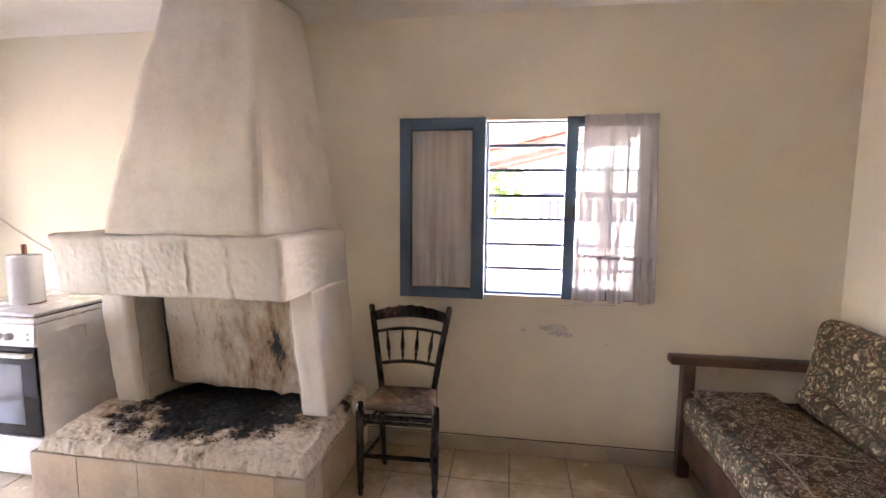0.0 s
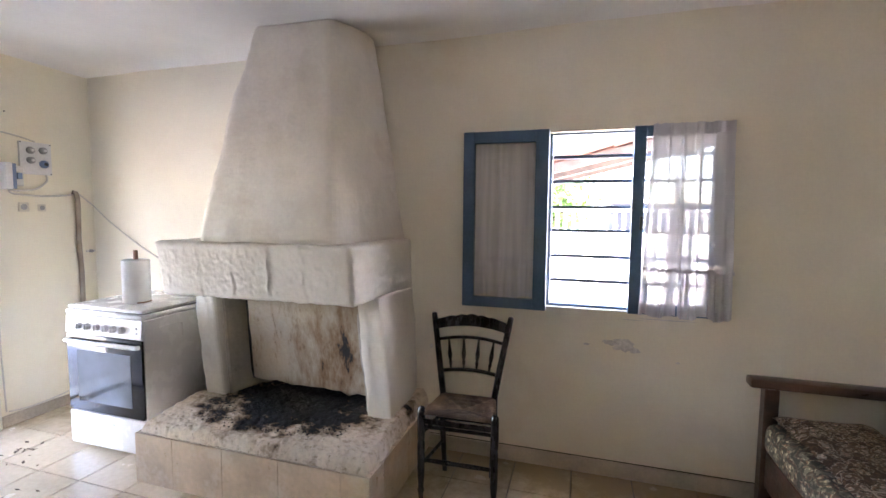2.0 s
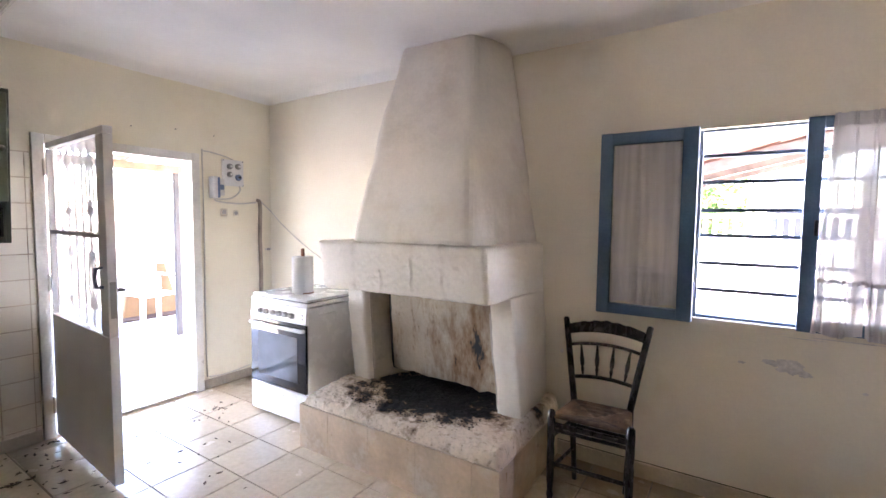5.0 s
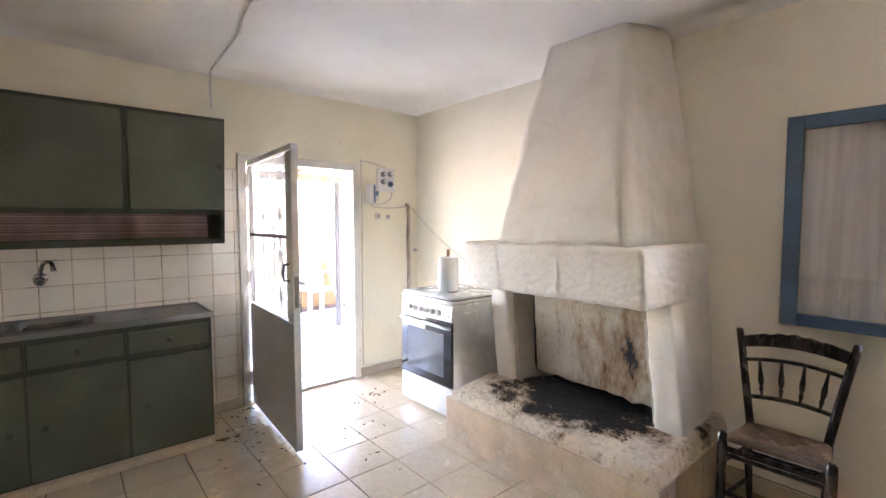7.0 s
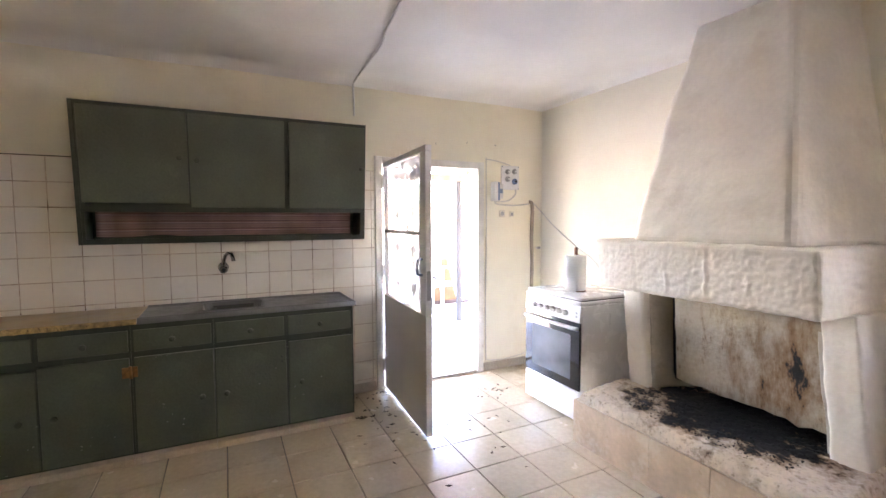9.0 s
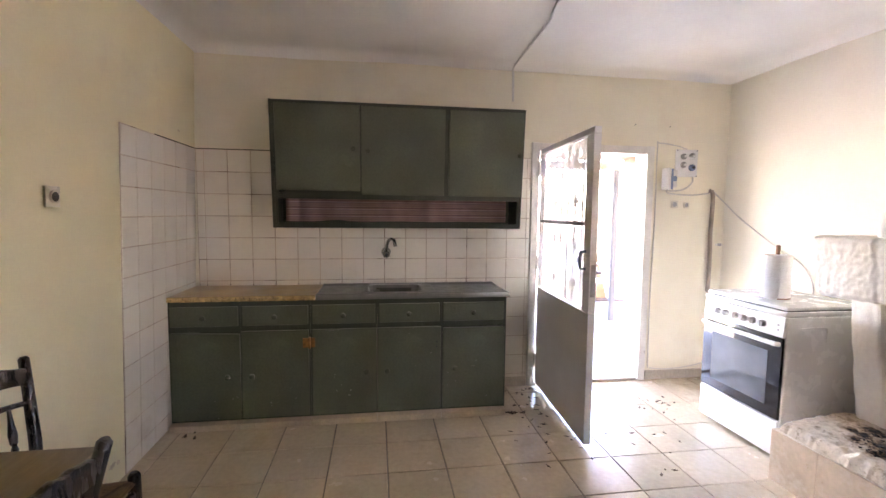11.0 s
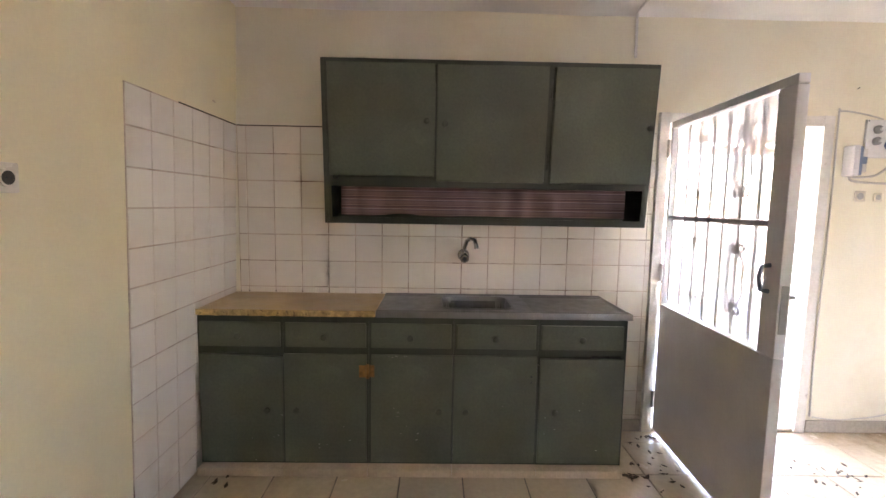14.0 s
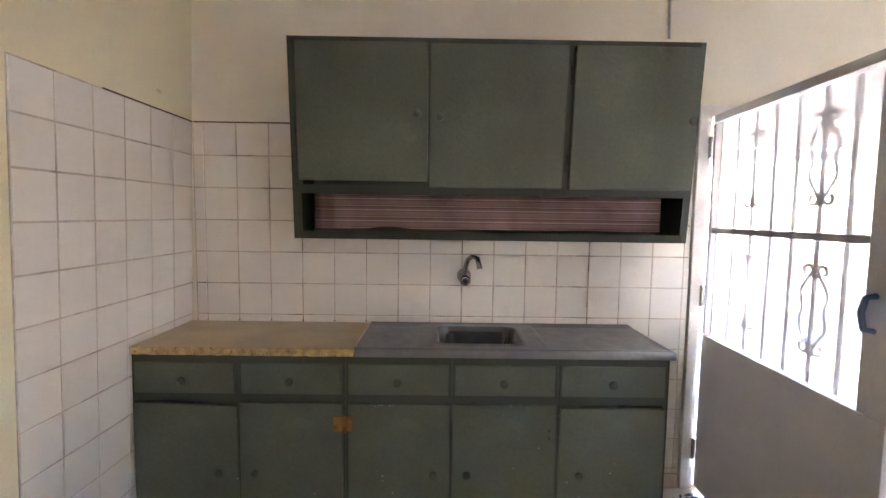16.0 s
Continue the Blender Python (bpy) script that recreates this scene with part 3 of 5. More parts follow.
part("spout", tubem([(0.05, 1.285, 1.062), (0.06, 1.29, 1.10), (0.075, 1.30, 1.135), (0.105, 1.318, 1.152), (0.135, 1.338, 1.145), (0.15, 1.345, 1.115), (0.152, 1.347, 1.10)], [0.013, 0.011, 0.011, 0.011, 0.011, 0.012, 0.013], 12), CHROME, tap, "", True)

# ---- wall cabinet ----
UB, UT, UY0, UY1 = 1.232, 2.035, 0.552, 2.216


def ux(z):
    return 0.243 + (z - UB) / (UT - UB) * 0.073


upper = thing("wall_cabinet", (0.0, 1.38, UB), 0, "grey-green painted wall cabinet with three doors and a curtained niche", "cabinet")


def slanted(y0, y1, z0, z1, back, front, bevel=0.0):
    """A slab whose front follows the cabinet's leaning face."""
    return hexa(bmesh.new(), [(ux(z0) + back, y0, z0), (ux(z0) + front, y0, z0), (ux(z0) + front, y1, z0), (ux(z0) + back, y1, z0)],
                [(ux(z1) + back, y0, z1), (ux(z1) + front, y0, z1), (ux(z1) + front, y1, z1), (ux(z1) + back, y1, z1)], bevel)


def upper_side(y0, y1):
    return hexa(bmesh.new(), [(0.012, y0, UB), (ux(UB), y0, UB), (ux(UB), y1, UB), (0.012, y1, UB)], [(0.012, y0, UT), (ux(UT), y0, UT), (ux(UT), y1, UT), (0.012, y1, UT)])


part("side_panel", upper_side(UY0, UY0 + 0.02), GREEN_SHADED, upper)
part("side_panel", upper_side(UY1 - 0.02, UY1), GREEN_SHADED, upper)
part("top_panel", boxm(0.012, ux(UT) - 0.013, UY0 + 0.021, UY1 - 0.021, UT - 0.018, UT), GREEN_SHADED, upper)
part("bottom_panel", boxm(0.012, ux(UB) - 0.013, UY0 + 0.021, UY1 - 0.021, UB, UB + 0.018), GREEN_SHADED, upper)
part("shelf", boxm(0.012, ux(1.43) - 0.013, UY0 + 0.021, UY1 - 0.021, 1.432, 1.448), GREEN_SHADED, upper)
part("back_panel", boxm(0.0115, 0.018, UY0 + 0.021, UY1 - 0.021, UB + 0.019, UT - 0.019), GREEN_SHADED, upper)
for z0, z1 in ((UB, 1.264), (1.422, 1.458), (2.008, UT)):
    part("front_rail", slanted(UY0 + 0.021, UY1 - 0.021, z0, z1, -0.012, 0.0), GREEN_SHADED, upper)
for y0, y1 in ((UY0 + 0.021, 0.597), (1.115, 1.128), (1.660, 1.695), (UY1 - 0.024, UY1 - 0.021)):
    part("front_stile", slanted(y0, y1, 1.458, 2.008, -0.012, 0.0), GREEN_SHADED, upper)
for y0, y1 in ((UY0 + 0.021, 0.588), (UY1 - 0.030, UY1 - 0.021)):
    part("niche_stile", slanted(y0, y1, 1.264, 1.422, -0.012, 0.0), GREEN_SHADED, upper)
for y0, y1, z0, z1, ky, kz in ((0.585, 1.112, 1.475, 2.015, 1.071, 1.742), (1.122, 1.668, 1.452, 2.012, 1.163, 1.730), (1.698, 2.205, 1.452, 2.012, 2.179, 1.728)):
    d = part("door", slanted(y0, y1, z0, z1, 0.001, 0.016, 0.003), GREEN, upper)
    knob(ux(kz) + 0.016, ky, kz, d, 0.016)
for zz in (1.52, 1.86):
    part("hinge", tubem([(ux(zz) + 0.018, 1.683, zz), (ux(zz + 0.07) + 0.018, 1.683, zz + 0.07)], 0.006), GREEN_SHADED, upper, "painted barrel hinge", True)


def striped():
    """Pink and mauve striped cloth, stripes running along it."""
    m = mat("striped_pink_cloth", (0.40, 0.285, 0.265), 0.9, 0.1, 6, 0.08, 120, 0.2, 120)
    nt = m.node_tree
    b = nt.nodes["Principled BSDF"]
    src = b.inputs["Base Color"].links[0].from_socket
    tc = nt.nodes.new("ShaderNodeTexCoord")
    sp = nt.nodes.new("ShaderNodeSeparateXYZ")
    nt.links.new(tc.outputs["Object"], sp.inputs[0])
    w = nt.nodes.new("ShaderNodeMath")
    w.operation = "MULTIPLY"
    w.inputs[1].default_value = 21.0
    nt.links.new(sp.outputs["Z"], w.inputs[0])
    fr = nt.nodes.new("ShaderNodeMath")
    fr.operation = "FRACT"
    nt.links.new(w.outputs[0], fr.inputs[0])
    r = nt.nodes.new("ShaderNodeValToRGB")
    r.color_ramp.interpolation = "CONSTANT"
    e = r.color_ramp.elements
    e[0].color = (1.0, 0.9, 0.9, 1)
    e[1].position, e[1].color = 0.35, (0.72, 0.66, 0.74, 1)
    for pos, c in ((0.46, (1.7, 1.8, 1.75, 1)), (0.54, (0.85, 0.68, 0.70, 1)), (0.74, (0.42, 0.38, 0.42, 1)), (0.82, (1.45, 1.35, 1.3, 1)), (0.90, (0.8, 0.68, 0.68, 1))):
        n = e.new(pos)
        n.color = c
    nt.links.new(fr.outputs[0], r.inputs[0])
    x = nt.nodes.new("ShaderNodeMix")
    x.data_type, x.blend_type = "RGBA", "MULTIPLY"
    x.inputs[0].default_value = 1.0
    nt.links.new(src, x.inputs[6])
    nt.links.new(r.outputs[0], x.inputs[7])
    nt.links.new(x.outputs[2], b.inputs["Base Color"])
    return m


STRIPED = striped()
bm = sheet(120, 10, lambda u, v: Vector((0.19 + 0.010 * math.sin(u * 60 + 2 * math.sin(u * 11)) * (0.3 + 0.7 * (1 if u < 0.06 else 0.35)) + 0.004 * noise.noise(Vector((u * 30, v * 3, 1))), 0.625 + u * 1.50, 1.272 + v * 0.15 + (1 - v) * 0.012 * max(0.0, 0.3 + noise.noise(Vector((u * 7, 0, 9)))))))
bmesh.ops.solidify(bm, geom=bm.faces[:], thickness=0.002)
tagged(part("niche_curtain", bm, STRIPED, None, "faded pink striped curtain in the cabinet niche", True), category="curtain")

# ---- cooker ----
cooker = thing("cooker", (0.95, 3.66, 0.0), 0, "white free-standing gas cooker with a dark oven window", "cooker")
KX0, KX1, KY0, KY1 = 0.655, 1.238, 3.365, 3.93
part("body", boxm(KX0, KX1, KY0 + 0.012, KY1, 0.02, 0.80, bevel=0.006), WHITE_ENAMEL, cooker)
for x in (KX0 + 0.04, KX1 - 0.04):
    for y in (KY0 + 0.06, KY1 - 0.06):
        part("foot", tubem([(x, y, 0.0), (x, y, 0.025)], 0.018, 10), BLACK, cooker)
part("hob_rim", boxm(KX0 - 0.004, KX1 + 0.004, KY0 - 0.002, KY1, 0.802, 0.830, bevel=0.010), WHITE_ENAMEL, cooker, "", True)
lid = part("lid", boxm(KX0 + 0.004, KX1 - 0.004, KY0 + 0.010, KY1 - 0.02, 0.835, 0.856, bevel=0.009), WHITE_ENAMEL, cooker, "closed white lid", True)
part("seal", boxm(KX0 + 0.01, KX1 - 0.01, KY0 + 0.02, KY1 - 0.03, 0.829, 0.836), BLACK, cooker)
panel = part("control_panel", hexa(bmesh.new(), [(KX0, KY0 - 0.008, 0.694), (KX1, KY0 - 0.008, 0.694), (KX1, KY0 + 0.011, 0.694), (KX0, KY0 + 0.011, 0.694)],
             [(KX0, KY0 + 0.002, 0.800), (KX1, KY0 + 0.002, 0.800), (KX1, KY0 + 0.011, 0.800), (KX0, KY0 + 0.011, 0.800)], 0.003), WHITE_ENAMEL, cooker)
for k in range(6):
    x = 0.775 + k * 0.064 + (0.01 if k > 1 else 0)
    bm = tubem([(x, KY0 - 0.005, 0.742), (x, KY0 - 0.012, 0.742), (x, KY0 - 0.026, 0.742)], [0.020, 0.019, 0.017], 16)
    box(bm, x - 0.004, x + 0.004, KY0 - 0.032, KY0 - 0.024, 0.726, 0.758, bevel=0.002)
    part("dial", bm, DIAL, panel, "grey worn dial", True)
for dz in (0.73, 0.755):
    part("indicator_lamp", tubem([(1.205, KY0 - 0.004, dz), (1.205, KY0 - 0.009, dz)], 0.006, 10), GREY_PLASTIC, panel)
oven = part("oven_door", boxm(KX0 + 0.003, KX1 - 0.003, KY0 - 0.006, KY0 + 0.011, 0.235, 0.688, bevel=0.004), OVEN_GLASS, cooker, "dark glass oven door", True)
part("window", boxm(KX0 + 0.085, KX1 - 0.085, KY0 - 0.0085, KY0 - 0.0055, 0.295, 0.600, bevel=0.001), OVEN_WINDOW, oven, "inner oven window, grey with a painted reflection")
part("handle", tubem([(KX0 + 0.02, KY0 - 0.006, 0.652), (KX0 + 0.025, KY0 - 0.024, 0.654), (KX0 + 0.06, KY0 - 0.030, 0.655), (KX1 - 0.06, KY0 - 0.030, 0.655), (KX1 - 0.025, KY0 - 0.024, 0.654), (KX1 - 0.02, KY0 - 0.006, 0.652)], 0.013, 12), WHITE_ENAMEL, oven, "white bar handle", True)
draw = part("drawer", boxm(KX0 + 0.002, KX1 - 0.002, KY0 - 0.006, KY0 + 0.011, 0.03, 0.228, bevel=0.006), WHITE_ENAMEL, cooker, "", True)
part("grip", boxm(0.90, 1.01, KY0 - 0.012, KY0 - 0.0055, 0.172, 0.186, bevel=0.003), WHITE_ENAMEL, draw)
bm = bmesh.new()
tube(bm, [(KX1 + 0.001, KY0 + 0.10, 0.74), (KX1 + 0.002, KY0 + 0.24, 0.745), (KX1 + 0.002, KY0 + 0.26, 0.735), (KX1 + 0.001, KY0 + 0.26, 0.66)], 0.003, 6)
part("side_rib", bm, WHITE_ENAMEL, cooker)

roll = thing("paper_towel", (0.972, 3.56, 0.858), 0, "white paper towel roll on a wooden stand on the cooker", "paper towel")
bm = bmesh.new()
tube(bm, [(0.972, 3.56, 0.862), (0.972, 3.56, 0.865), (0.972, 3.56, 1.112), (0.972, 3.56, 1.115)], [0.066, 0.073, 0.073, 0.064], 32)
rp = part("roll", bm, PAPER, roll, "", True)


def loose(u, v):
    a = -2.2 + u * 1.75 - 0.25 * (1 - v) * u
    r = 0.0745 + 0.030 * u ** 2 * (1 - v) ** 1.5 + 0.004 * u
    return Vector((0.972 + r * math.cos(a), 3.56 + r * math.sin(a), 0.860 + v * 0.250 - 0.085 * u * u * v))


bm = sheet(16, 16, loose)
bmesh.ops.solidify(bm, geom=bm.faces[:], thickness=0.0012)
part("loose_sheet", bm, PAPER, rp, "torn loose sheet", True)
part("spindle", tubem([(0.972, 3.56, 1.10), (0.972, 3.56, 1.165), (0.972, 3.56, 1.17)], [0.013, 0.012, 0.008], 12), RAIL_WOOD, roll, "red-brown wooden spindle", True)
part("base", tubem([(0.972, 3.56, 0.857), (0.972, 3.56, 0.864)], 0.075, 24), RAIL_WOOD, roll)

# ---- fireplace ----
HX0, HX1, HY0, HZ = 1.357, 2.69, 3.205, 0.268


def sooty(name, base, centre, size, bands, brown=(0.16, 0.10, 0.06), streaks=False, speckle=0.0):
    """Whitewashed masonry with soot spread from the fire."""
    m = mat(name, base, 0.85, 0.08, 4, 0.06, 50, 0.6, 30)
    nt = m.node_tree
    b = nt.nodes["Principled BSDF"]
    src = b.inputs["Base Color"].links[0].from_socket
    tc = nt.nodes.new("ShaderNodeTexCoord")
    mp = nt.nodes.new("ShaderNodeMapping")
    mp.inputs["Location"].default_value = tuple(-c / s for c, s in zip(centre, size))
    mp.inputs["Scale"].default_value = tuple(1 / s for s in size)
    nt.links.new(tc.outputs["Object"], mp.inputs[0])
    ln = nt.nodes.new("ShaderNodeVectorMath")
    ln.operation = "LENGTH"
    nt.links.new(mp.outputs[0], ln.inputs[0])
    stretch = nt.nodes.new("ShaderNodeMapping")
    stretch.inputs["Scale"].default_value = (8.5, 8, 2.8) if streaks else (7, 9, 7)
    nt.links.new(tc.outputs["Object"], stretch.inputs[0])
    ns = nt.nodes.new("ShaderNodeTexNoise")
    ns.inputs["Scale"].default_value, ns.inputs["Detail"].default_value, ns.inputs["Roughness"].default_value = 1.0, 9, 0.7
    nt.links.new(stretch.outputs[0], ns.inputs["Vector"])
    ad = nt.nodes.new("ShaderNodeMath")
    ad.operation = "MULTIPLY_ADD"
    ad.inputs[1].default_value = 3.2
    nt.links.new(ns.outputs[0], ad.inputs[0])
    nt.links.new(ln.outputs["Value"], ad.inputs[2])
    last = src
    if speckle:
        drip = nt.nodes.new("ShaderNodeMapping")
        drip.inputs["Scale"].default_value = (17, 20, 6.0) if streaks else (34, 34, 34)
        nt.links.new(tc.outputs["Object"], drip.inputs[0])
        fleck = nt.nodes.new("ShaderNodeTexNoise")
        fleck.inputs["Scale"].default_value, fleck.inputs["Detail"].default_value, fleck.inputs["Roughness"].default_value = 1.0, 6, 0.75
        nt.links.new(drip.outputs[0], fleck.inputs["Vector"])
        for lo, hi, col, most in ((0.50, 0.64, (0.36, 0.26, 0.17), 0.75), (0.60, 0.68, (0.10, 0.065, 0.04), 0.85)):
            r = nt.nodes.new("ShaderNodeMapRange")
            r.inputs[1].default_value, r.inputs[2].default_value, r.inputs[3].default_value, r.inputs[4].default_value = lo, hi, 0.0, most * speckle
            nt.links.new(fleck.outputs[0], r.inputs[0])
            x = nt.nodes.new("ShaderNodeMix")
            x.data_type = "RGBA"
            nt.links.new(r.outputs[0], x.inputs[0])
            nt.links.new(last, x.inputs[6])
            x.inputs[7].default_value = (*col, 1)
            last = x.outputs[2]
    for (lo, hi), col in zip(bands, (brown, (0.012, 0.011, 0.010))):
        r = nt.nodes.new("ShaderNodeMapRange")
        r.inputs[1].default_value, r.inputs[2].default_value, r.inputs[3].default_value, r.inputs[4].default_value = lo, hi, 1.0, 0.0
        nt.links.new(ad.outputs[0], r.inputs[0])
        x = nt.nodes.new("ShaderNodeMix")
        x.data_type = "RGBA"
        nt.links.new(r.outputs[0], x.inputs[0])
        nt.links.new(last, x.inputs[6])
        x.inputs[7].default_value = (*col, 1)
        last = x.outputs[2]
    nt.links.new(last, b.inputs["Base Color"])
    return m


FC = (2.0, 3.6, 0.0)
HEARTH_TOP = sooty("sooty_hearth_plaster", (0.70, 0.585, 0.44), (0.06, 0.06, 0.33), (0.46, 0.29, 0.6), ((2.62, 3.05), (2.52, 2.72)), (0.22, 0.14, 0.08), speckle=0.7)
FIREBACK = sooty("stained_fireback", (0.48, 0.41, 0.31), (0.34, 0.1, 0.62), (0.55, 0.6, 0.75), ((1.62, 2.25), (1.46, 1.60)), (0.22, 0.13, 0.065), True, 0.8)
fire = thing("fireplace", FC, 0, "whitewashed plaster fireplace with tapering hood and sooty hearth", "fireplace")
part("hearth_core", boxm(HX0 + 0.012, HX1 - 0.012, HY0 + 0.012, NORTH - 0.003, 0.0, HZ - 0.002), LIME, fire)
xs = (HX0, 1.600, 1.905, 2.225, 2.548, HX1)
for a, b in zip(xs, xs[1:]):
    part("tile", boxm(a + 0.0007, b - 0.0007, HY0, HY0 + 0.011, 0.001, HZ - 0.004, bevel=0.0015, seg=1), HEARTH_TILE, fire)
ys = (HY0 + 0.012, 3.36, 3.67, NORTH - 0.003)
for a, b in zip(ys, ys[1:]):
    part("tile", boxm(HX1 - 0.011, HX1, a + 0.0015, b - 0.0015, 0.001, HZ - 0.004, bevel=0.0015, seg=1), HEARTH_TILE, fire)
    part("tile", boxm(HX0, HX0 + 0.011, a + 0.0015, b - 0.0015, 0.001, HZ - 0.004, bevel=0.0015, seg=1), HEARTH_TILE, fire)


def hearth_at(u, v):
    x, y = HX0 + 0.010 + u * (HX1 - HX0 - 0.012), HY0 + 0.004 + v * (NORTH - HY0 - 0.01)
    p = Vector((x, y, 0))
    wob = 0.012 * noise.noise(p * 5) + 0.007 * noise.noise(p * 17) + 0.007 * noise.noise(p * 45)
    d = min((x - HX0) - 0.034 + wob, (HX1 - x) - 0.012 + wob, (y - HY0) - 0.012 + wob)
    top = 0.322 + 0.028 * min(1.0, max(0.0, (y - HY0) / 0.35))
    k = min(1.0, max(0.0, d / 0.034))
    z = HZ + (top - HZ) * math.sqrt(k * (2 - k))
    lump = 0.5 - abs(noise.noise(p * 15 + Vector((3, 1, 0)))) * 1.6
    z += (0.009 * noise.noise(p * 6) + 0.006 * lump + 0.0065 * noise.noise(p * 30) + 0.005 * noise.noise(p * 58)) * min(1.0, 0.1 + k * 2)
    return Vector((x, y, max(z, HZ - 0.0015)))


part("hearth_slab", sheet(220, 130, hearth_at), HEARTH_TOP, fire, "rough whitewashed slab covered in soot", True)

bm = hexa(bmesh.new(), [(1.448, 3.575, 0.325), (1.585, 3.575, 0.325), (1.72, NORTH - 0.003, 0.325), (1.42, NORTH - 0.003, 0.325)],
          [(1.350, 3.600, 0.965), (1.508, 3.600, 0.965), (1.74, NORTH - 0.003, 0.965), (1.37, NORTH - 0.003, 0.965)], 0.02)
part("pillar", roughen(bm, 12, 0.012, 6, 3.0), LIME, fire, "", True)
bm = hexa(bmesh.new(), [(2.506, 3.575, 0.325), (2.640, 3.575, 0.325), (2.615, NORTH - 0.003, 0.325), (2.42, NORTH - 0.003, 0.325)],
          [(2.421, 3.590, 0.975), (2.556, 3.590, 0.975), (2.590, NORTH - 0.003, 0.975), (2.40, NORTH - 0.003, 0.975)], 0.012)
part("pillar", roughen(bm, 12, 0.012, 6, 8.0), LIME, fire, "", True)
# Inner pillar faces: smoke stain plus their shade, both put into the colour.
CHEEK = mat("smoked_shaded_plaster", (0.50, 0.45, 0.38), 0.85, 0.1, 5, 0.06, 50, 0.4, 12, stain=(0.20, 0.17, 0.14), stain_at=(0.48, 0.75), stain_scale=5)
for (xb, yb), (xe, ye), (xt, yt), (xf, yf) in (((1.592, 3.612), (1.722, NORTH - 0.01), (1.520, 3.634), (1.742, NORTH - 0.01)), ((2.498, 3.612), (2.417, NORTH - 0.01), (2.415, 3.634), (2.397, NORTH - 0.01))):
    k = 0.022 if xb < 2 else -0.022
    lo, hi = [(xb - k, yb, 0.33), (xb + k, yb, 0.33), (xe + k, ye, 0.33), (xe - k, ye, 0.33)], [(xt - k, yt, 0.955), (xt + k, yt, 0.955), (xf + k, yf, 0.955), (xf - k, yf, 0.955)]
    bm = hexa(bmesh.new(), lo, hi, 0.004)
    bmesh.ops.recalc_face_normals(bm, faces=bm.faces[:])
    part("inner_cheek", roughen(bm, 8, 0.006, 7, 4.0), CHEEK, fire, "inner face greyed by smoke and painted shade", True)
bm = hexa(bmesh.new(), [(1.655, 3.735, 0.405), (2.50, 3.675, 0.405), (2.50, 3.715, 0.405), (1.655, 3.775, 0.405)],
          [(1.70, 3.640, 0.96), (2.47, 3.625, 0.96), (2.47, 3.665, 0.96), (1.70, 3.680, 0.96)], 0.008)
roughen(bm, 14, 0.007, 7, 1.0)
for v in bm.verts:
    if v.co.z < 0.47:
        v.co.z += 0.022 * noise.noise(Vector((v.co.x * 14, 2, 0))) + 0.010 * noise.noise(Vector((v.co.x * 33, 7, 0)))
part("fireback", bm, FIREBACK, fire, "smoke-stained cement fireback with brown streaks", True)
# Solid black slab paints the darkness of the sooty gap left of the fireback.
bm = hexa(bmesh.new(), [(1.638, 3.742, 0.40), (1.70, 3.738, 0.40), (1.70, 3.772, 0.40), (1.638, 3.776, 0.40)],
          [(1.684, 3.648, 0.955), (1.75, 3.646, 0.955), (1.75, 3.678, 0.955), (1.684, 3.682, 0.955)])
part("soot_gap", bm, SOOT, fire, "black strip painting the sooty, shaded gap beside the fireback")
part("back_wall", boxm(1.60, 2.45, NORTH - 0.06, NORTH - 0.004, 0.325, 0.96), SOOT, fire)


def mantel_mesh():
    bm = hexa(bmesh.new(), [(1.356, 3.392, 0.952), (2.520, 3.402, 0.958), (2.585, NORTH - 0.003, 0.955), (1.36, NORTH - 0.003, 0.955)],
              [(1.356, 3.352, 1.248), (2.520, 3.362, 1.252), (2.575, NORTH - 0.003, 1.255), (1.36, NORTH - 0.003, 1.25)], 0.022)
    bmesh.ops.subdivide_edges(bm, edges=bm.edges[:], cuts=3, use_grid_fill=True)
    bmesh.ops.subdivide_edges(bm, edges=[e for e in bm.edges if abs(e.verts[0].co.x - e.verts[1].co.x) > 0.1], cuts=46, use_grid_fill=True)
    bmesh.ops.subdivide_edges(bm, edges=[e for e in bm.edges if e.calc_length() > 0.04], cuts=7, use_grid_fill=True)
    bm.normal_update()
    for v in bm.verts:
        c = v.co
        k = 0.007 * noise.noise(c * 5) + 0.003 * abs(noise.noise(c * 14)) + 0.0022 * noise.noise(c * 31) + 0.0025 * noise.noise(c * 60) - 0.002
        if c.y < 3.45:
            for x0, deep in ((1.425, 0.6), (1.627, 0.8), (1.834, 1.1), (2.05, 1.2), (2.25, 1.0), (2.42, 0.5)):
                w = x0 + 0.012 * noise.noise(Vector((x0 * 9, 0, c.z * 14)))
                k += 0.0036 * deep * math.exp(-((c.x - w) / 0.0075) ** 2) * max(0.0, min(1.0, 0.55 + 1.9 * noise.noise(Vector((x0 * 7, 5, c.z * 8)))))
                k -= 0.0015 * deep * math.exp(-((c.x - w - 0.022) / 0.014) ** 2)
        v.co += v.normal * k
    return bm


part("mantel", mantel_mesh(), LIME, fire, "lumpy plaster mantel beam", True)
bm = hexa(bmesh.new(), [(1.572, 3.420, 1.235), (2.408, 3.420, 1.235), (2.550, NORTH - 0.003, 1.235), (1.45, NORTH - 0.003, 1.235)],
          [(1.745, 3.705, 2.46), (2.220, 3.735, 2.46), (2.345, NORTH - 0.003, 2.46), (1.66, NORTH - 0.003, 2.46)], 0.037)
roughen(bm, 30, 0.014, 4.2, 5.0)
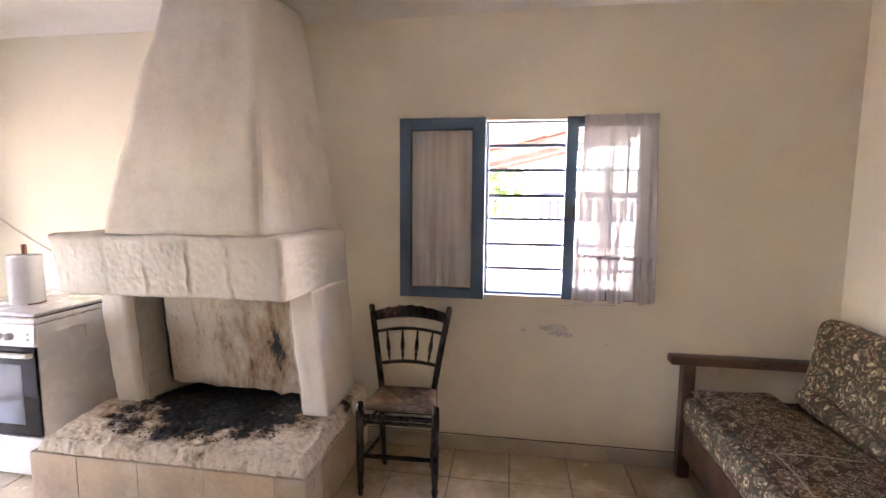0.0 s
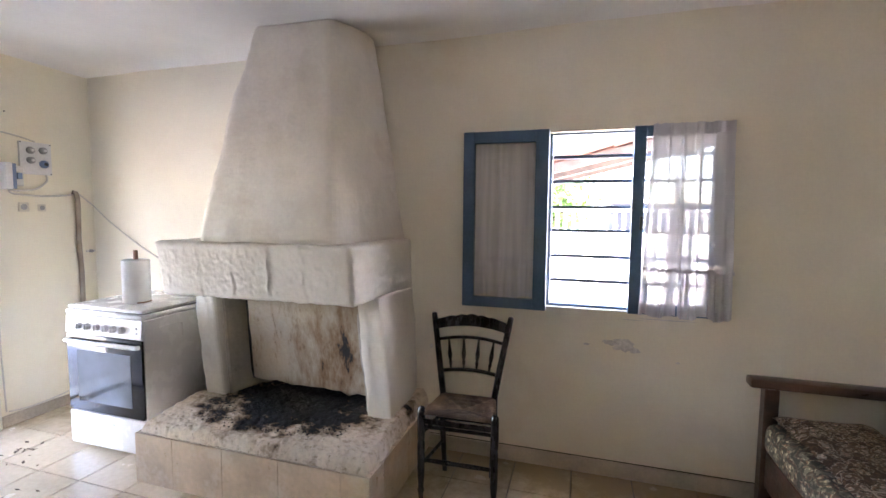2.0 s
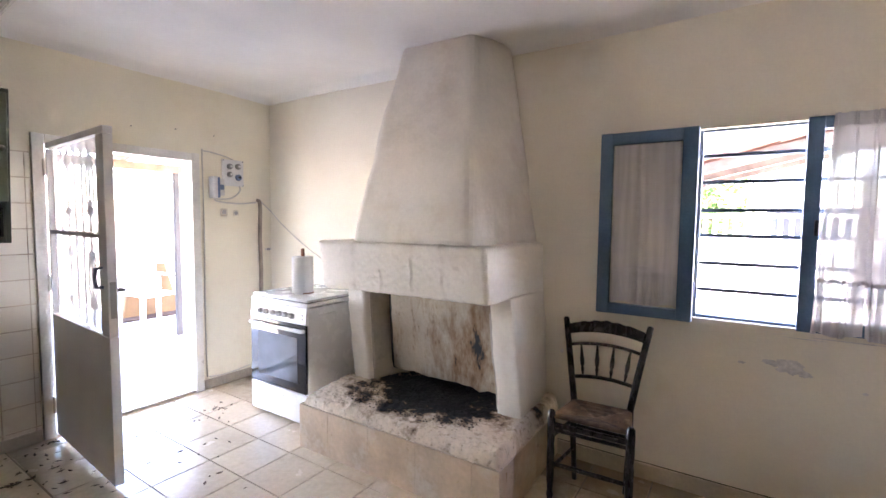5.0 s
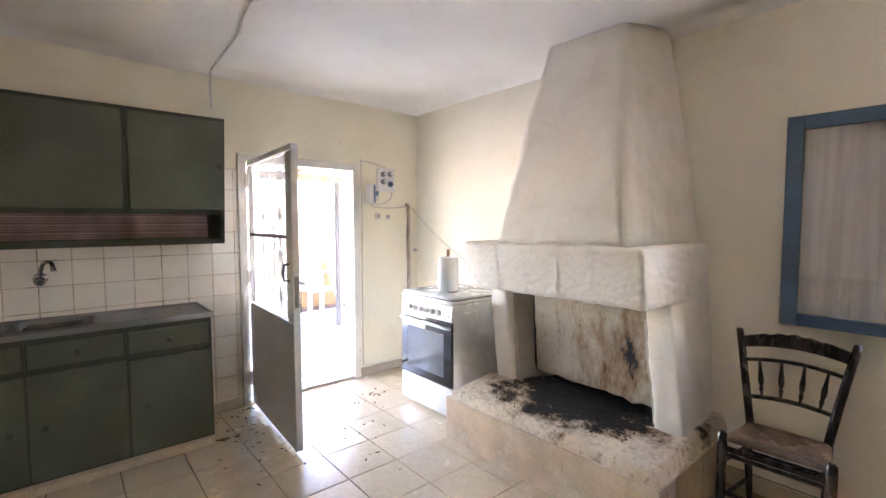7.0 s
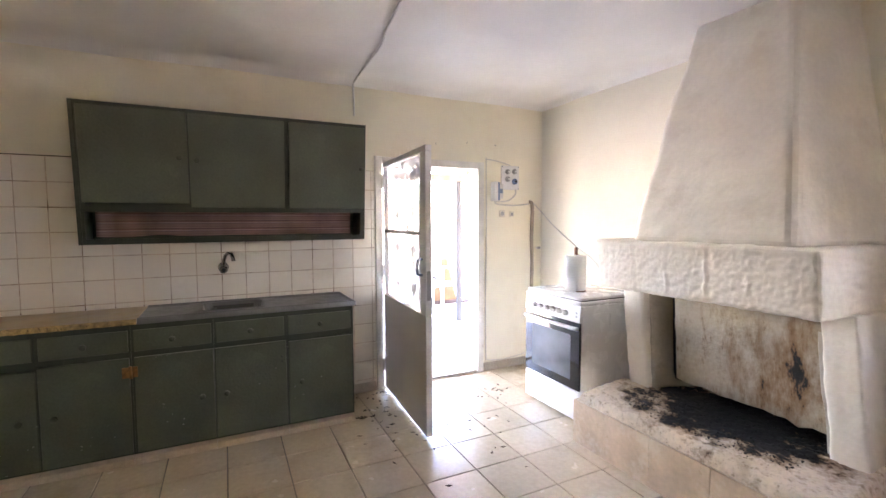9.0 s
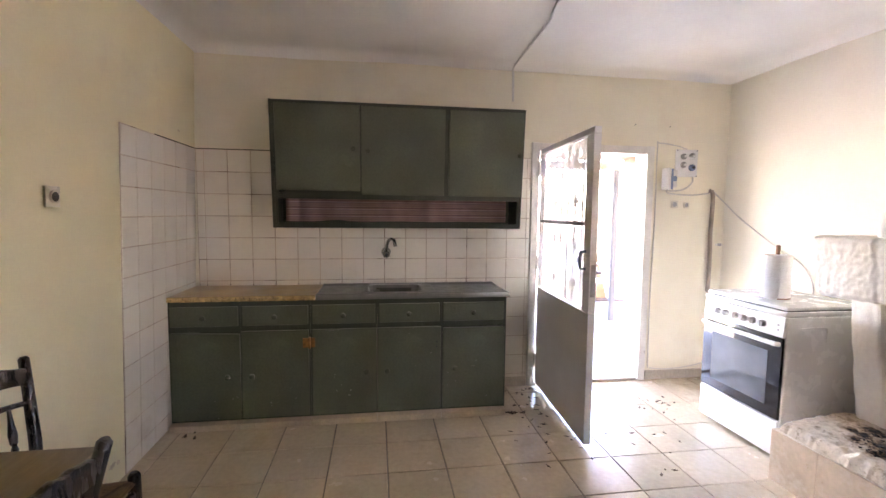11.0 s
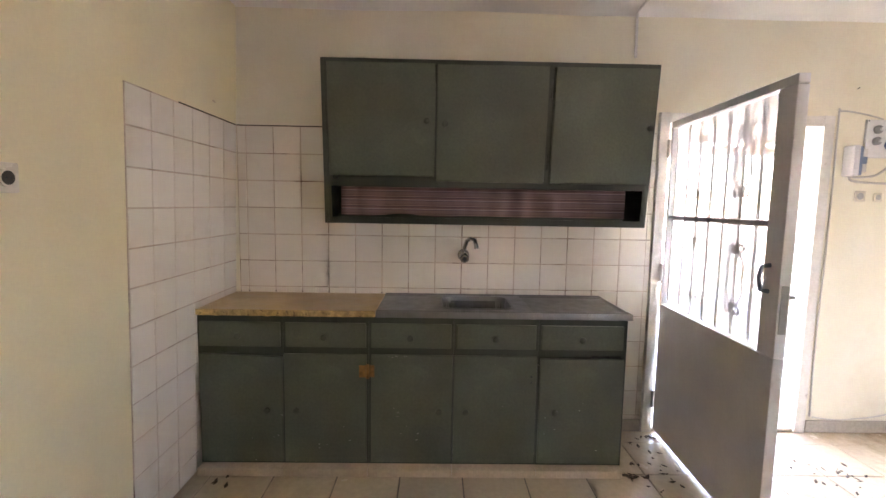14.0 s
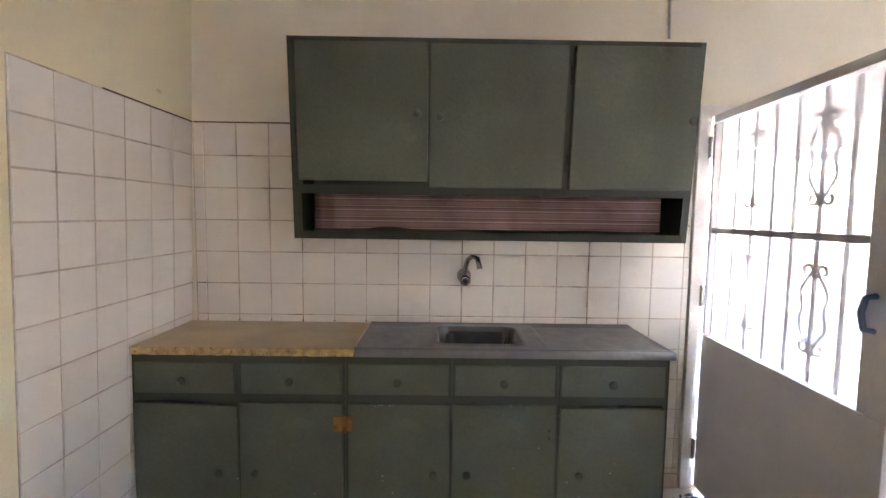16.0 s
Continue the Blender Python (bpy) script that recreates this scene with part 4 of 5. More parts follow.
for v in bm.verts:
    if v.co.x < 1.95 and 1.24 < v.co.z < 2.4:
        v.co.x -= 0.022 * math.sin(math.pi * (v.co.z - 1.235) / 1.2) * min(1.0, (1.95 - v.co.x) / 0.15)
part("hood", bm, LIME, fire, "", True)

# ash and charcoal on the hearth
bm = bmesh.new()
rnd = random.Random(4)
for k in range(1500):
    a, r = rnd.uniform(0, 6.283), rnd.random() ** 0.6
    x, y = 2.02 + math.cos(a) * r * 0.56, 3.56 + math.sin(a) * r * 0.31
    if not (1.62 < x < 2.46 and 3.30 < y < 3.93):
        continue
    s = rnd.uniform(0.0015, 0.006)
    z = hearth_at((x - HX0 - 0.010) / (HX1 - HX0 - 0.012), (y - HY0 - 0.004) / (NORTH - HY0 - 0.01)).z
    c = bmesh.ops.create_icosphere(bm, subdivisions=1, radius=s)["verts"]
    for v in c:
        v.co = Vector((v.co.x * rnd.uniform(0.7, 1.8) + x, v.co.y * rnd.uniform(0.7, 1.6) + y, v.co.z * rnd.uniform(0.4, 0.9) + z + s * 0.25))
tagged(part("ash", bm, SOOT, None, "black ash and charcoal crumbs on the hearth"), category="ash", kind="stuff")

# ---- window ----
window_1 = thing("window_1", (3.78, NORTH, WIN[2]), 0, "blue painted casement window with horizontal iron bars", "window", kind="structure")
W0, W1, WB, WT = WIN
for x0, x1 in ((W0 + 0.001, W0 + 0.016), (W1 - 0.016, W1 - 0.001)):
    part("window_frame", boxm(x0, x1, NORTH + 0.03, NORTH + 0.09, WB + 0.001, WT - 0.001), BLUE, window_1)
for z0, z1 in ((WB + 0.001, WB + 0.014), (WT - 0.012, WT - 0.001)):
    part("window_frame", boxm(W0 + 0.017, W1 - 0.017, NORTH + 0.03, NORTH + 0.09, z0, z1), BLUE, window_1)
for z in (1.715, 1.584, 1.445, 1.319, 1.180, 1.046):
    part("bar", boxm(W0 + 0.017, W1 - 0.017, NORTH + 0.058, NORTH + 0.066, z - 0.009, z + 0.009), BLUE, window_1)


def casement(x0, x1, y0, y1, z0, z1, sl, sr, st, sb, label):
    c = part("casement", boxm(x0, x0 + sl, y0, y1, z0, z1, bevel=0.003), BLUE, window_1, label)
    part("stile", boxm(x1 - sr, x1, y0, y1, z0, z1, bevel=0.003), BLUE, c)
    part("rail", boxm(x0 + sl, x1 - sr, y0 + 0.001, y1 - 0.001, z1 - st, z1 - 0.001, bevel=0.002), BLUE, c)
    part("rail", boxm(x0 + sl, x1 - sr, y0 + 0.001, y1 - 0.001, z0 + 0.001, z0 + sb, bevel=0.002), BLUE, c)
    a, b = x0 + sl, x1 - sr
    p = part("pane", boxm(a, b, (y0 + y1) / 2 + 0.006, (y0 + y1) / 2 + 0.009, z0 + sb, z1 - st), GLASS, c, "glass pane")
    p.visible_shadow = False
    return c


casement(2.896, 3.357, NORTH - 0.052, NORTH - 0.014, 0.888, 1.850, 0.062, 0.070, 0.062, 0.055, "open blue casement folded flat against the wall")
casement(3.772, 4.186, NORTH - 0.012, NORTH + 0.026, 0.896, 1.852, 0.058, 0.052, 0.055, 0.055, "closed blue casement")
for zz in (1.02, 1.70):
    part("hinge", tubem([(3.357, NORTH - 0.006, zz), (3.357, NORTH - 0.006, zz + 0.07)], 0.007), BLUE, window_1, "", True)
part("latch", boxm(3.812, 3.828, NORTH - 0.03, NORTH - 0.0125, 1.33, 1.40, bevel=0.004), BLACK, window_1, "small dark window latch")


def folds(x, seed):
    return 0.008 * math.sin(x * 95 + 2 * math.sin(x * 31 + seed)) + 0.006 * math.sin(x * 41 + seed) + 0.004 * noise.noise(Vector((x * 30, seed, 0)))


def net_right(u, v):
    flare = (1 - v)
    x0, x1 = 3.842 - 0.030 * flare, 4.205 + 0.030 * flare
    x = x0 + u * (x1 - x0)
    z = 0.896 + v * 0.957 + (0.010 * math.sin(u * 20) * (1 - v) if v < 0.05 else 0)
    y = NORTH - 0.030 + folds(x + 0.02 * math.sin(v * 3) * (1 - u), 1.0) * (0.6 + 0.6 * flare)
    if v < 0.24:
        y += 0.006 * math.sin(u * 150 + 3 * math.sin(u * 23))
    if 0.235 < v < 0.262:
        y -= 0.006
    x += (0.013 * math.sin(u * 34 + 0.7) + 0.007 * math.sin(u * 71 + 2 * v)) * (0.75 + 0.25 * v)
    return Vector((x, y, z))


net = thing("net_curtain", (4.02, NORTH - 0.03, 0.896), 0, "thin white net curtain with a gathered frill at the window", "curtain")
part("cloth", sheet(200, 60, net_right), NET, net, "", True)


def hem(v0, v1, ruffle):
    """A gathered double strip across the curtain, a little proud of the cloth."""
    def f(u, v):
        p = net_right(u, v0 + v * (v1 - v0))
        return Vector((p.x, p.y - 0.005 - 0.004 * ruffle * (1 + math.sin(u * 190 + 4 * math.sin(u * 17))), p.z + ruffle * 0.006 * math.sin(u * 95 + 2 * math.sin(u * 31))))
    return sheet(220, 4, f)


part("heading", hem(0.945, 1.0, 0.5), NET_HEM, net, "gathered heading", True)
part("frill_seam", hem(0.238, 0.256, 1.0), NET_HEM, net, "ruffled seam of the frill", True)
bm = sheet(140, 60, lambda u, v: Vector((2.962 + u * 0.322, NORTH - 0.020 + folds(2.96 + u * 0.33 + (0.004 * math.sin(u * 60) if v < 0.2 else 0.0), 4.0) * (0.50 if v < 0.2 else 0.36) - (0.004 if 0.19 < v < 0.225 else 0.0), 0.945 + v * 0.84 + (0.012 * math.sin(u * 9) if v < 0.03 else 0.0))))
tagged(part("casement_curtain", bm, NET_THICK, None, "greyish cotton curtain behind the casement pane", True), category="curtain")

# ---- turned chairs with rush seats ----
def rush():
    m = mat("brown_rush", (0.27, 0.165, 0.095), 0.75, 0.3, 9, 0.25, 120, 0.5, 150, stain=(0.50, 0.34, 0.20), stain_at=(0.5, 0.66), stain_scale=8)
    nt = m.node_tree
    b = nt.nodes["Principled BSDF"]
    src = b.inputs["Base Color"].links[0].from_socket
    tc = nt.nodes.new("ShaderNodeTexCoord")
    sp = nt.nodes.new("ShaderNodeSeparateXYZ")
    nt.links.new(tc.outputs["Object"], sp.inputs[0])

    def calc(op, a, c):
        n = nt.nodes.new("ShaderNodeMath")
        n.operation = op
        for q, v in zip(n.inputs, (a, c)):
            if isinstance(v, (int, float)):
                q.default_value = v
            else:
                nt.links.new(v, q)
        return n.outputs[0]

    ax, ay = calc("ABSOLUTE", sp.outputs[0], 0), calc("ABSOLUTE", sp.outputs[1], 0)
    side = calc("GREATER_THAN", calc("MULTIPLY", ax, 0.75), ay)
    cord = calc("SINE", calc("MULTIPLY", calc("MAXIMUM", calc("MULTIPLY", ax, 0.75), ay), 900.0), 0)
    k = calc("ADD", calc("MULTIPLY", side, 0.55), calc("MULTIPLY", cord, 0.12))
    k = calc("ADD", k, 0.62)
    cc = nt.nodes.new("ShaderNodeCombineColor")
    for q in range(3):
        nt.links.new(k, cc.inputs[q])
    x = nt.nodes.new("ShaderNodeMix")
    x.data_type, x.blend_type = "RGBA", "MULTIPLY"
    x.inputs[0].default_value = 1.0
    nt.links.new(src, x.inputs[6])
    nt.links.new(cc.outputs[0], x.inputs[7])
    nt.links.new(x.outputs[2], b.inputs["Base Color"])
    return m


RUSH = rush()
SEAT_Z = 0.445


def chair(at, rz, label):
    """Built round its own origin: front towards -y, then set in place."""
    c = thing("rush_chair", (0, 0, 0), 0, label, "chair", "turned rush-seated chairs")
    wf, wb, d = 0.180, 0.140, 0.130
    fl, bl = (wf, -d), (wb, d)
    top = (0.205, d + 0.085, 0.865)
    for s in (-1, 1):
        x, y = s * wf, -d
        part("front_leg", tubem([(x, y, 0), (x, y, 0.03), (x, y, 0.045), (x, y, 0.06), (x, y, 0.10), (x, y, 0.12), (x, y, 0.28), (x, y, 0.30), (x, y, 0.31), (x, y, 0.40), (x, y, SEAT_Z + 0.012), (x, y, SEAT_Z + 0.022)],
             [0.011, 0.014, 0.018, 0.013, 0.016, 0.018, 0.019, 0.016, 0.019, 0.020, 0.019, 0.012], 12), DARK_WOOD, c, "", True)
        part("back_post", tubem([(s * (wb - 0.012), d + 0.01, 0), (s * wb, d, 0.25), (s * wb, d, SEAT_Z), (s * (wb + 0.024), d + 0.018, 0.60), (s * (wb + 0.054), d + 0.052, 0.77), (s * 0.210, d + 0.070, 0.855), (s * 0.210, d + 0.071, 0.862)],
             [0.013, 0.016, 0.017, 0.017, 0.016, 0.015, 0.009], 12), DARK_WOOD, c, "", True)
    part("stretcher", tubem([(-wf, -d, 0.20), (-0.06, -d, 0.20), (0, -d, 0.20), (0.06, -d, 0.20), (wf, -d, 0.20)], [0.009, 0.012, 0.010, 0.012, 0.009], 10), DARK_WOOD, c, "", True)
    part("stretcher", tubem([(-wf, -d, 0.37), (wf, -d, 0.37)], 0.009, 10), DARK_WOOD, c, "", True)
    part("stretcher", tubem([(-wb, d, 0.30), (wb, d, 0.30)], 0.009, 10), DARK_WOOD, c, "", True)
    for s in (-1, 1):
        for z in (0.17, 0.33):
            part("stretcher", tubem([(s * wf, -d, z), (s * wb, d, z)], 0.009, 10), DARK_WOOD, c, "", True)

    def seat_at(u, v):
        y = -d - 0.012 + v * (2 * d + 0.02)
        w = wf + 0.008 + (wb - wf) * v
        x = -w + u * 2 * w
        e = min(u, 1 - u, v, 1 - v)
        dip = 0.030 * (1 - min(1, e / 0.5)) - 0.014
        r = 0.018 * max(0, 1 - e / 0.08) ** 2
        k = max(abs(u - 0.5), abs(v - 0.5))
        return Vector((x, y, SEAT_Z - 0.010 + dip - r + 0.0015 * math.sin(k * 190)))

    bm = sheet(40, 40, seat_at)
    bmesh.ops.solidify(bm, geom=bm.faces[:], thickness=0.030)
    for v in bm.verts:
        v.co.z = max(v.co.z, SEAT_Z - 0.048)
    part("seat", bm, RUSH, c, "worn brown woven rush seat", True)
    part("seat_rail", boxm(-wf, wf, -d - 0.012, -d + 0.008, SEAT_Z - 0.060, SEAT_Z - 0.036, bevel=0.006), DARK_WOOD, c)

    def back_y(z):
        return d + max(0.0, (z - SEAT_Z)) * 0.070 / (0.86 - SEAT_Z)

    def back_w(z):
        return wb + max(0.0, (z - SEAT_Z)) * 0.070 / (0.86 - SEAT_Z)

    def rail(z, h, arch, t, crest=False):
        n = 24
        bm = bmesh.new()
        rows = []
        w = back_w(z) - 0.008
        for i in range(n + 1):
            u = i / n * 2 - 1
            x = u * w
            curve = 0.018 * (1 - u * u)
            zz = z + arch * (1 - u * u)
            hh = h
            if crest:
                hh = h + 0.010 * (1 - abs(u)) + (0.0035 * math.cos(u * 20) * (1 if abs(u) < 0.75 else 0))
            y = back_y(z) + curve
            rows.append([bm.verts.new(p) for p in ((x, y - t, zz), (x, y + t, zz), (x, y + t, zz + hh), (x, y - t, zz + hh))])
        for a, b in zip(rows, rows[1:]):
            for k in range(4):
                bm.faces.new((a[k], a[(k + 1) % 4], b[(k + 1) % 4], b[k]))
        bm.faces.new(rows[0][::-1])
        bm.faces.new(rows[-1])
        bmesh.ops.recalc_face_normals(bm, faces=bm.faces[:])
        bmesh.ops.bevel(bm, geom=[e for e in bm.edges if abs(e.verts[0].co.x - e.verts[1].co.x) > 0.005], offset=t * 0.5, segments=2, affect="EDGES", profile=0.5)
        return bm

    crest = part("crest_rail", rail(0.776, 0.054, 0.022, 0.010, True), DARK_WOOD, c, "carved curved crest rail", True)
    for u0 in (-0.46, -0.40, -0.34, -0.06, 0.0, 0.06, 0.34, 0.40, 0.46):
        lean = 0.05 if u0 < -0.2 else (-0.05 if u0 > 0.2 else 0.0)
        for s in (-1, 1):
            p = [(q * (back_w(0.776) - 0.008), back_y(0.776) + 0.018 * (1 - q * q) + s * 0.0102, 0.776 + 0.022 * (1 - q * q) + z) for q, z in ((u0, 0.014), (u0 + lean, 0.046))]
            part("carving", tubem(p, 0.0018, 5), DARK_WOOD, crest)
    part("back_rail", rail(0.712, 0.016, 0.018, 0.008), DARK_WOOD, c, "", True)
    part("back_rail", rail(0.548, 0.018, 0.010, 0.008), DARK_WOOD, c, "", True)
    for k in range(4):
        u = (k - 1.5) * 0.44
        xb, xt = u * back_w(0.55), u * back_w(0.72)
        arch = 1 - u * u
        zb, zt = 0.566 + 0.010 * arch, 0.713 + 0.018 * arch
        yb, yt = back_y(0.56) + 0.018 * arch, back_y(0.72) + 0.018 * arch
        prof = ((0, 0.005), (0.12, 0.007), (0.2, 0.010), (0.27, 0.006), (0.33, 0.010), (0.5, 0.012), (0.7, 0.008), (1, 0.005))
        part("spindle", tubem([(xb + (xt - xb) * f, yb + (yt - yb) * f, zb + (zt - zb) * f) for f, r in prof], [r for f, r in prof], 10), DARK_WOOD, c, "", True)
    c.matrix_basis = pose(*at, 0, 0, rz)
    return c


chair((2.986, 3.663, 0.0), 2.0, "dark turned wooden chair with rush seat beside the fireplace")
chair((1.904, 0.285, 0.0), 179.0, "dark turned wooden chair with carved crest against the bare wall")
chair((2.49, 0.445, 0.0), -3.0, "dark turned wooden chair turned towards the bare wall")


def small_table(x0, x1, y0, y1, top):
    t = thing("side_table", ((x0 + x1) / 2, (y0 + y1) / 2, 0.0), 0, "plain brown wooden table with a chair tucked under it", "table")
    bm = boxm(x0, x1, y0, y1, top - 0.028, top, bevel=0.005)
    part("tabletop", bm, TABLE_WOOD, t, "", True)
    for y in (y0 + 0.04, y1 - 0.06):
        part("apron", boxm(x0 + 0.07, x1 - 0.07, y, y + 0.02, top - 0.108, top - 0.029, bevel=0.003), TABLE_WOOD, t)
    for x in (x0 + 0.04, x1 - 0.06):
        part("apron", boxm(x, x + 0.02, y0 + 0.07, y1 - 0.07, top - 0.108, top - 0.029, bevel=0.003), TABLE_WOOD, t)
    for x in (x0 + 0.05, x1 - 0.05):
        for y in (y0 + 0.05, y1 - 0.05):
            part("leg", hexa(bmesh.new(), [(x - 0.015, y - 0.015, 0), (x + 0.015, y - 0.015, 0), (x + 0.015, y + 0.015, 0), (x - 0.015, y + 0.015, 0)],
                 [(x - 0.024, y - 0.024, top - 0.029), (x + 0.024, y - 0.024, top - 0.029), (x + 0.024, y + 0.024, top - 0.029), (x - 0.024, y + 0.024, top - 0.029)], 0.004), TABLE_WOOD, t)
    return t


small_table(2.125, 2.86, 0.02, 0.555, 0.764)

# ---- sofa ----
def floral(name, scale, dark, seed, light=False):
    m = bpy.data.materials.new(name)
    m.use_nodes = True
    nt = m.node_tree
    b = nt.nodes["Principled BSDF"]
    tc = nt.nodes.new("ShaderNodeTexCoord")
    mp = nt.nodes.new("ShaderNodeMapping")
    mp.inputs["Location"].default_value = (seed, seed * 2, 0)
    mp.inputs["Scale"].default_value = (scale,) * 3
    nt.links.new(tc.outputs["Object"], mp.inputs[0])
    wob = nt.nodes.new("ShaderNodeTexNoise")
    wob.inputs["Scale"].default_value = 1.6
    nt.links.new(mp.outputs[0], wob.inputs["Vector"])
    addv = nt.nodes.new("ShaderNodeVectorMath")
    addv.operation = "MULTIPLY_ADD"
    addv.inputs[1].default_value = (0.9, 0.9, 0.9)
    nt.links.new(wob.outputs["Color"], addv.inputs[0])
    nt.links.new(mp.outputs[0], addv.inputs[2])
    vo = nt.nodes.new("ShaderNodeTexVoronoi")
    vo.inputs["Scale"].default_value = 1.0
    nt.links.new(addv.outputs[0], vo.inputs["Vector"])
    rings = nt.nodes.new("ShaderNodeValToRGB")
    rings.color_ramp.interpolation = "CONSTANT"
    e = rings.color_ramp.elements
    e[0].color = (0.25, 0.14, 0.09, 1) if light else (0.16, 0.10, 0.06, 1)
    e[1].position, e[1].color = 0.15, (0.62, 0.48, 0.35, 1) if light else (0.42, 0.35, 0.23, 1)
    for p, c in ((0.30, (0.66, 0.54, 0.40, 1) if light else (0.40, 0.33, 0.21, 1)), (0.35, (0.22, 0.14, 0.08, 1) if light else (0.14, 0.115, 0.075, 1)), (0.48, (0.30, 0.19, 0.12, 1) if light else (0.20, 0.12, 0.07, 1)), (0.58, (0.70, 0.58, 0.44, 1) if light else (0.31, 0.26, 0.165, 1)), (0.64, (0.15, 0.095, 0.055, 1) if light else (0.125, 0.11, 0.07, 1))):
        n = e.new(p)
        n.color = c
    nt.links.new(vo.outputs["Distance"], rings.inputs[0])
    v2 = nt.nodes.new("ShaderNodeTexVoronoi")
    v2.inputs["Scale"].default_value = 2.7
    nt.links.new(addv.outputs[0], v2.inputs["Vector"])
    sp = nt.nodes.new("ShaderNodeValToRGB")
    sp.color_ramp.interpolation = "CONSTANT"
    s = sp.color_ramp.elements
    s[0].color = (1.5, 1.4, 1.3, 1)
    s[1].position, s[1].color = 0.22, (1.0, 1.0, 1.0, 1)
    n = s.new(0.42)
    n.color = (dark, dark, dark, 1)
    nt.links.new(v2.outputs["Distance"], sp.inputs[0])
    x = nt.nodes.new("ShaderNodeMix")
    x.data_type, x.blend_type = "RGBA", "MULTIPLY"
    x.inputs[0].default_value = 1
    nt.links.new(rings.outputs[0], x.inputs[6])
    nt.links.new(sp.outputs[0], x.inputs[7])
    nt.links.new(x.outputs[2], b.inputs["Base Color"])
    b.inputs["Roughness"].default_value = 0.9
    bp = nt.nodes.new("ShaderNodeBump")
    bp.inputs["Strength"].default_value, bp.inputs["Distance"].default_value = 0.3, 0.004
    fine = nt.nodes.new("ShaderNodeTexNoise")
    fine.inputs["Scale"].default_value = 220
    nt.links.new(tc.outputs["Object"], fine.inputs["Vector"])
    nt.links.new(fine.outputs[0], bp.inputs["Height"])
    nt.links.new(bp.outputs[0], b.inputs["Normal"])
    return m


FLORAL = floral("floral_upholstery", 18, 0.40, 1.0)
FLORAL_SPREAD = floral("carpet_pattern_spread", 25, 0.62, 4.0, True)
FLORAL_ROLL = floral("brown_pattern_roll", 16, 0.35, 9.0)
SPREAD_LINE = mat("pale_woven_line", (0.62, 0.52, 0.38), 0.9, 0.1, 20)
SY = (2.02, 3.985)
sofa = thing("daybed_sofa", (4.72, 3.0, 0.0), 0, "brown wooden daybed sofa with floral cushions along the wall", "sofa")
for y0 in (SY[1] - 0.066, SY[0] + 0.006):
    part("front_leg", boxm(4.375, 4.435, y0, y0 + 0.06, 0.0, 0.600, bevel=0.006), SOFA_WOOD, sofa)
    part("back_leg", boxm(5.03, 5.09, y0, y0 + 0.06, 0.0, 0.600, bevel=0.006), SOFA_WOOD, sofa)
    part("armrest", boxm(4.312, 5.09, y0 - 0.012, y0 + 0.068, 0.601, 0.646, bevel=0.012), SOFA_WOOD, sofa, "flat wooden armrest", True)
    part("arm_rail", boxm(4.436, 5.029, y0 + 0.014, y0 + 0.046, 0.20, 0.30, bevel=0.004), SOFA_WOOD, sofa)
part("front_board", boxm(4.392, 4.418, SY[0] + 0.067, SY[1] - 0.067, 0.13, 0.30, bevel=0.004), SOFA_WOOD, sofa, "plain front board")
part("back_board", boxm(5.05, 5.075, SY[0] + 0.067, SY[1] - 0.067, 0.13, 0.62, bevel=0.004), SOFA_WOOD, sofa)
part("slat_base", boxm(4.42, 5.049, SY[0] + 0.067, SY[1] - 0.067, 0.27, 0.298), SOFA_WOOD, sofa)


def soft_box(x0, x1, y0, y1, z0, z1, bulge, seed, bevel=0.05):
    bm = boxm(x0, x1, y0, y1, z0, z1, bevel=bevel, seg=4)
    bmesh.ops.subdivide_edges(bm, edges=[e for e in bm.edges if e.calc_length() > 0.12], cuts=9, use_grid_fill=True)
    bm.normal_update()
    for v in bm.verts:
        v.co += v.normal * bulge * (noise.noise(v.co * 5 + Vector((seed, 0, 0))) + 0.4 * noise.noise(v.co * 14))
    return bm


part("mattress", soft_box(4.368, 5.03, SY[0] + 0.07, SY[1] - 0.07, 0.300, 0.462, 0.010, 2.0), FLORAL, sofa, "floral mattress cushion", True)
for k in range(3):
    y1 = SY[1] - 0.075 - k * 0.60
    bm = soft_box(-0.085, 0.085, -0.292, 0.292, 0.0, 0.42, 0.014, 7.0 + k, 0.06)
    bm.transform(pose(4.955, y1 - 0.295, 0.462, 0, 11, 0))
    part("back_cushion", bm, FLORAL, sofa, "plump floral back cushion", True)


def spread_at(u, v):
    x = 4.392 + u * (0.36 + 0.07 * math.sin(v * 3.0))
    y = 3.875 - v * 1.76
    return Vector((x + 0.012 * math.sin(v * 7), y, 0.512 + 0.008 * noise.noise(Vector((x * 9, y * 9, 0))) + 0.012 * noise.noise(Vector((x * 3, y * 3, 5))) - 0.016 * max(0, 1 - u / 0.10) ** 2 - 0.016 * max(0, 1 - (1 - u) / 0.10) ** 2 - 0.014 * max(0, 1 - v / 0.03) ** 2))


bm = sheet(40, 120, spread_at)
bmesh.ops.solidify(bm, geom=bm.faces[:], thickness=0.038)
spread = thing("bedspread", (4.6, 3.0, 0.44), 0, "folded carpet-patterned bedspread lying on the sofa mattress", "bedspread")
part("cloth", bm, FLORAL_SPREAD, spread, "", True)


def on_spread(x0, x1, v0, v1):
    """A strip that lies on the bedspread between two places across it."""
    def f(u, v):
        a = x0 + u * (x1 - x0)
        p = spread_at(a, v0 + v * (v1 - v0))
        return p + Vector((0, 0, 0.0025))
    bm = sheet(4, 90, f)
    bmesh.ops.solidify(bm, geom=bm.faces[:], thickness=-0.001)
    return bm


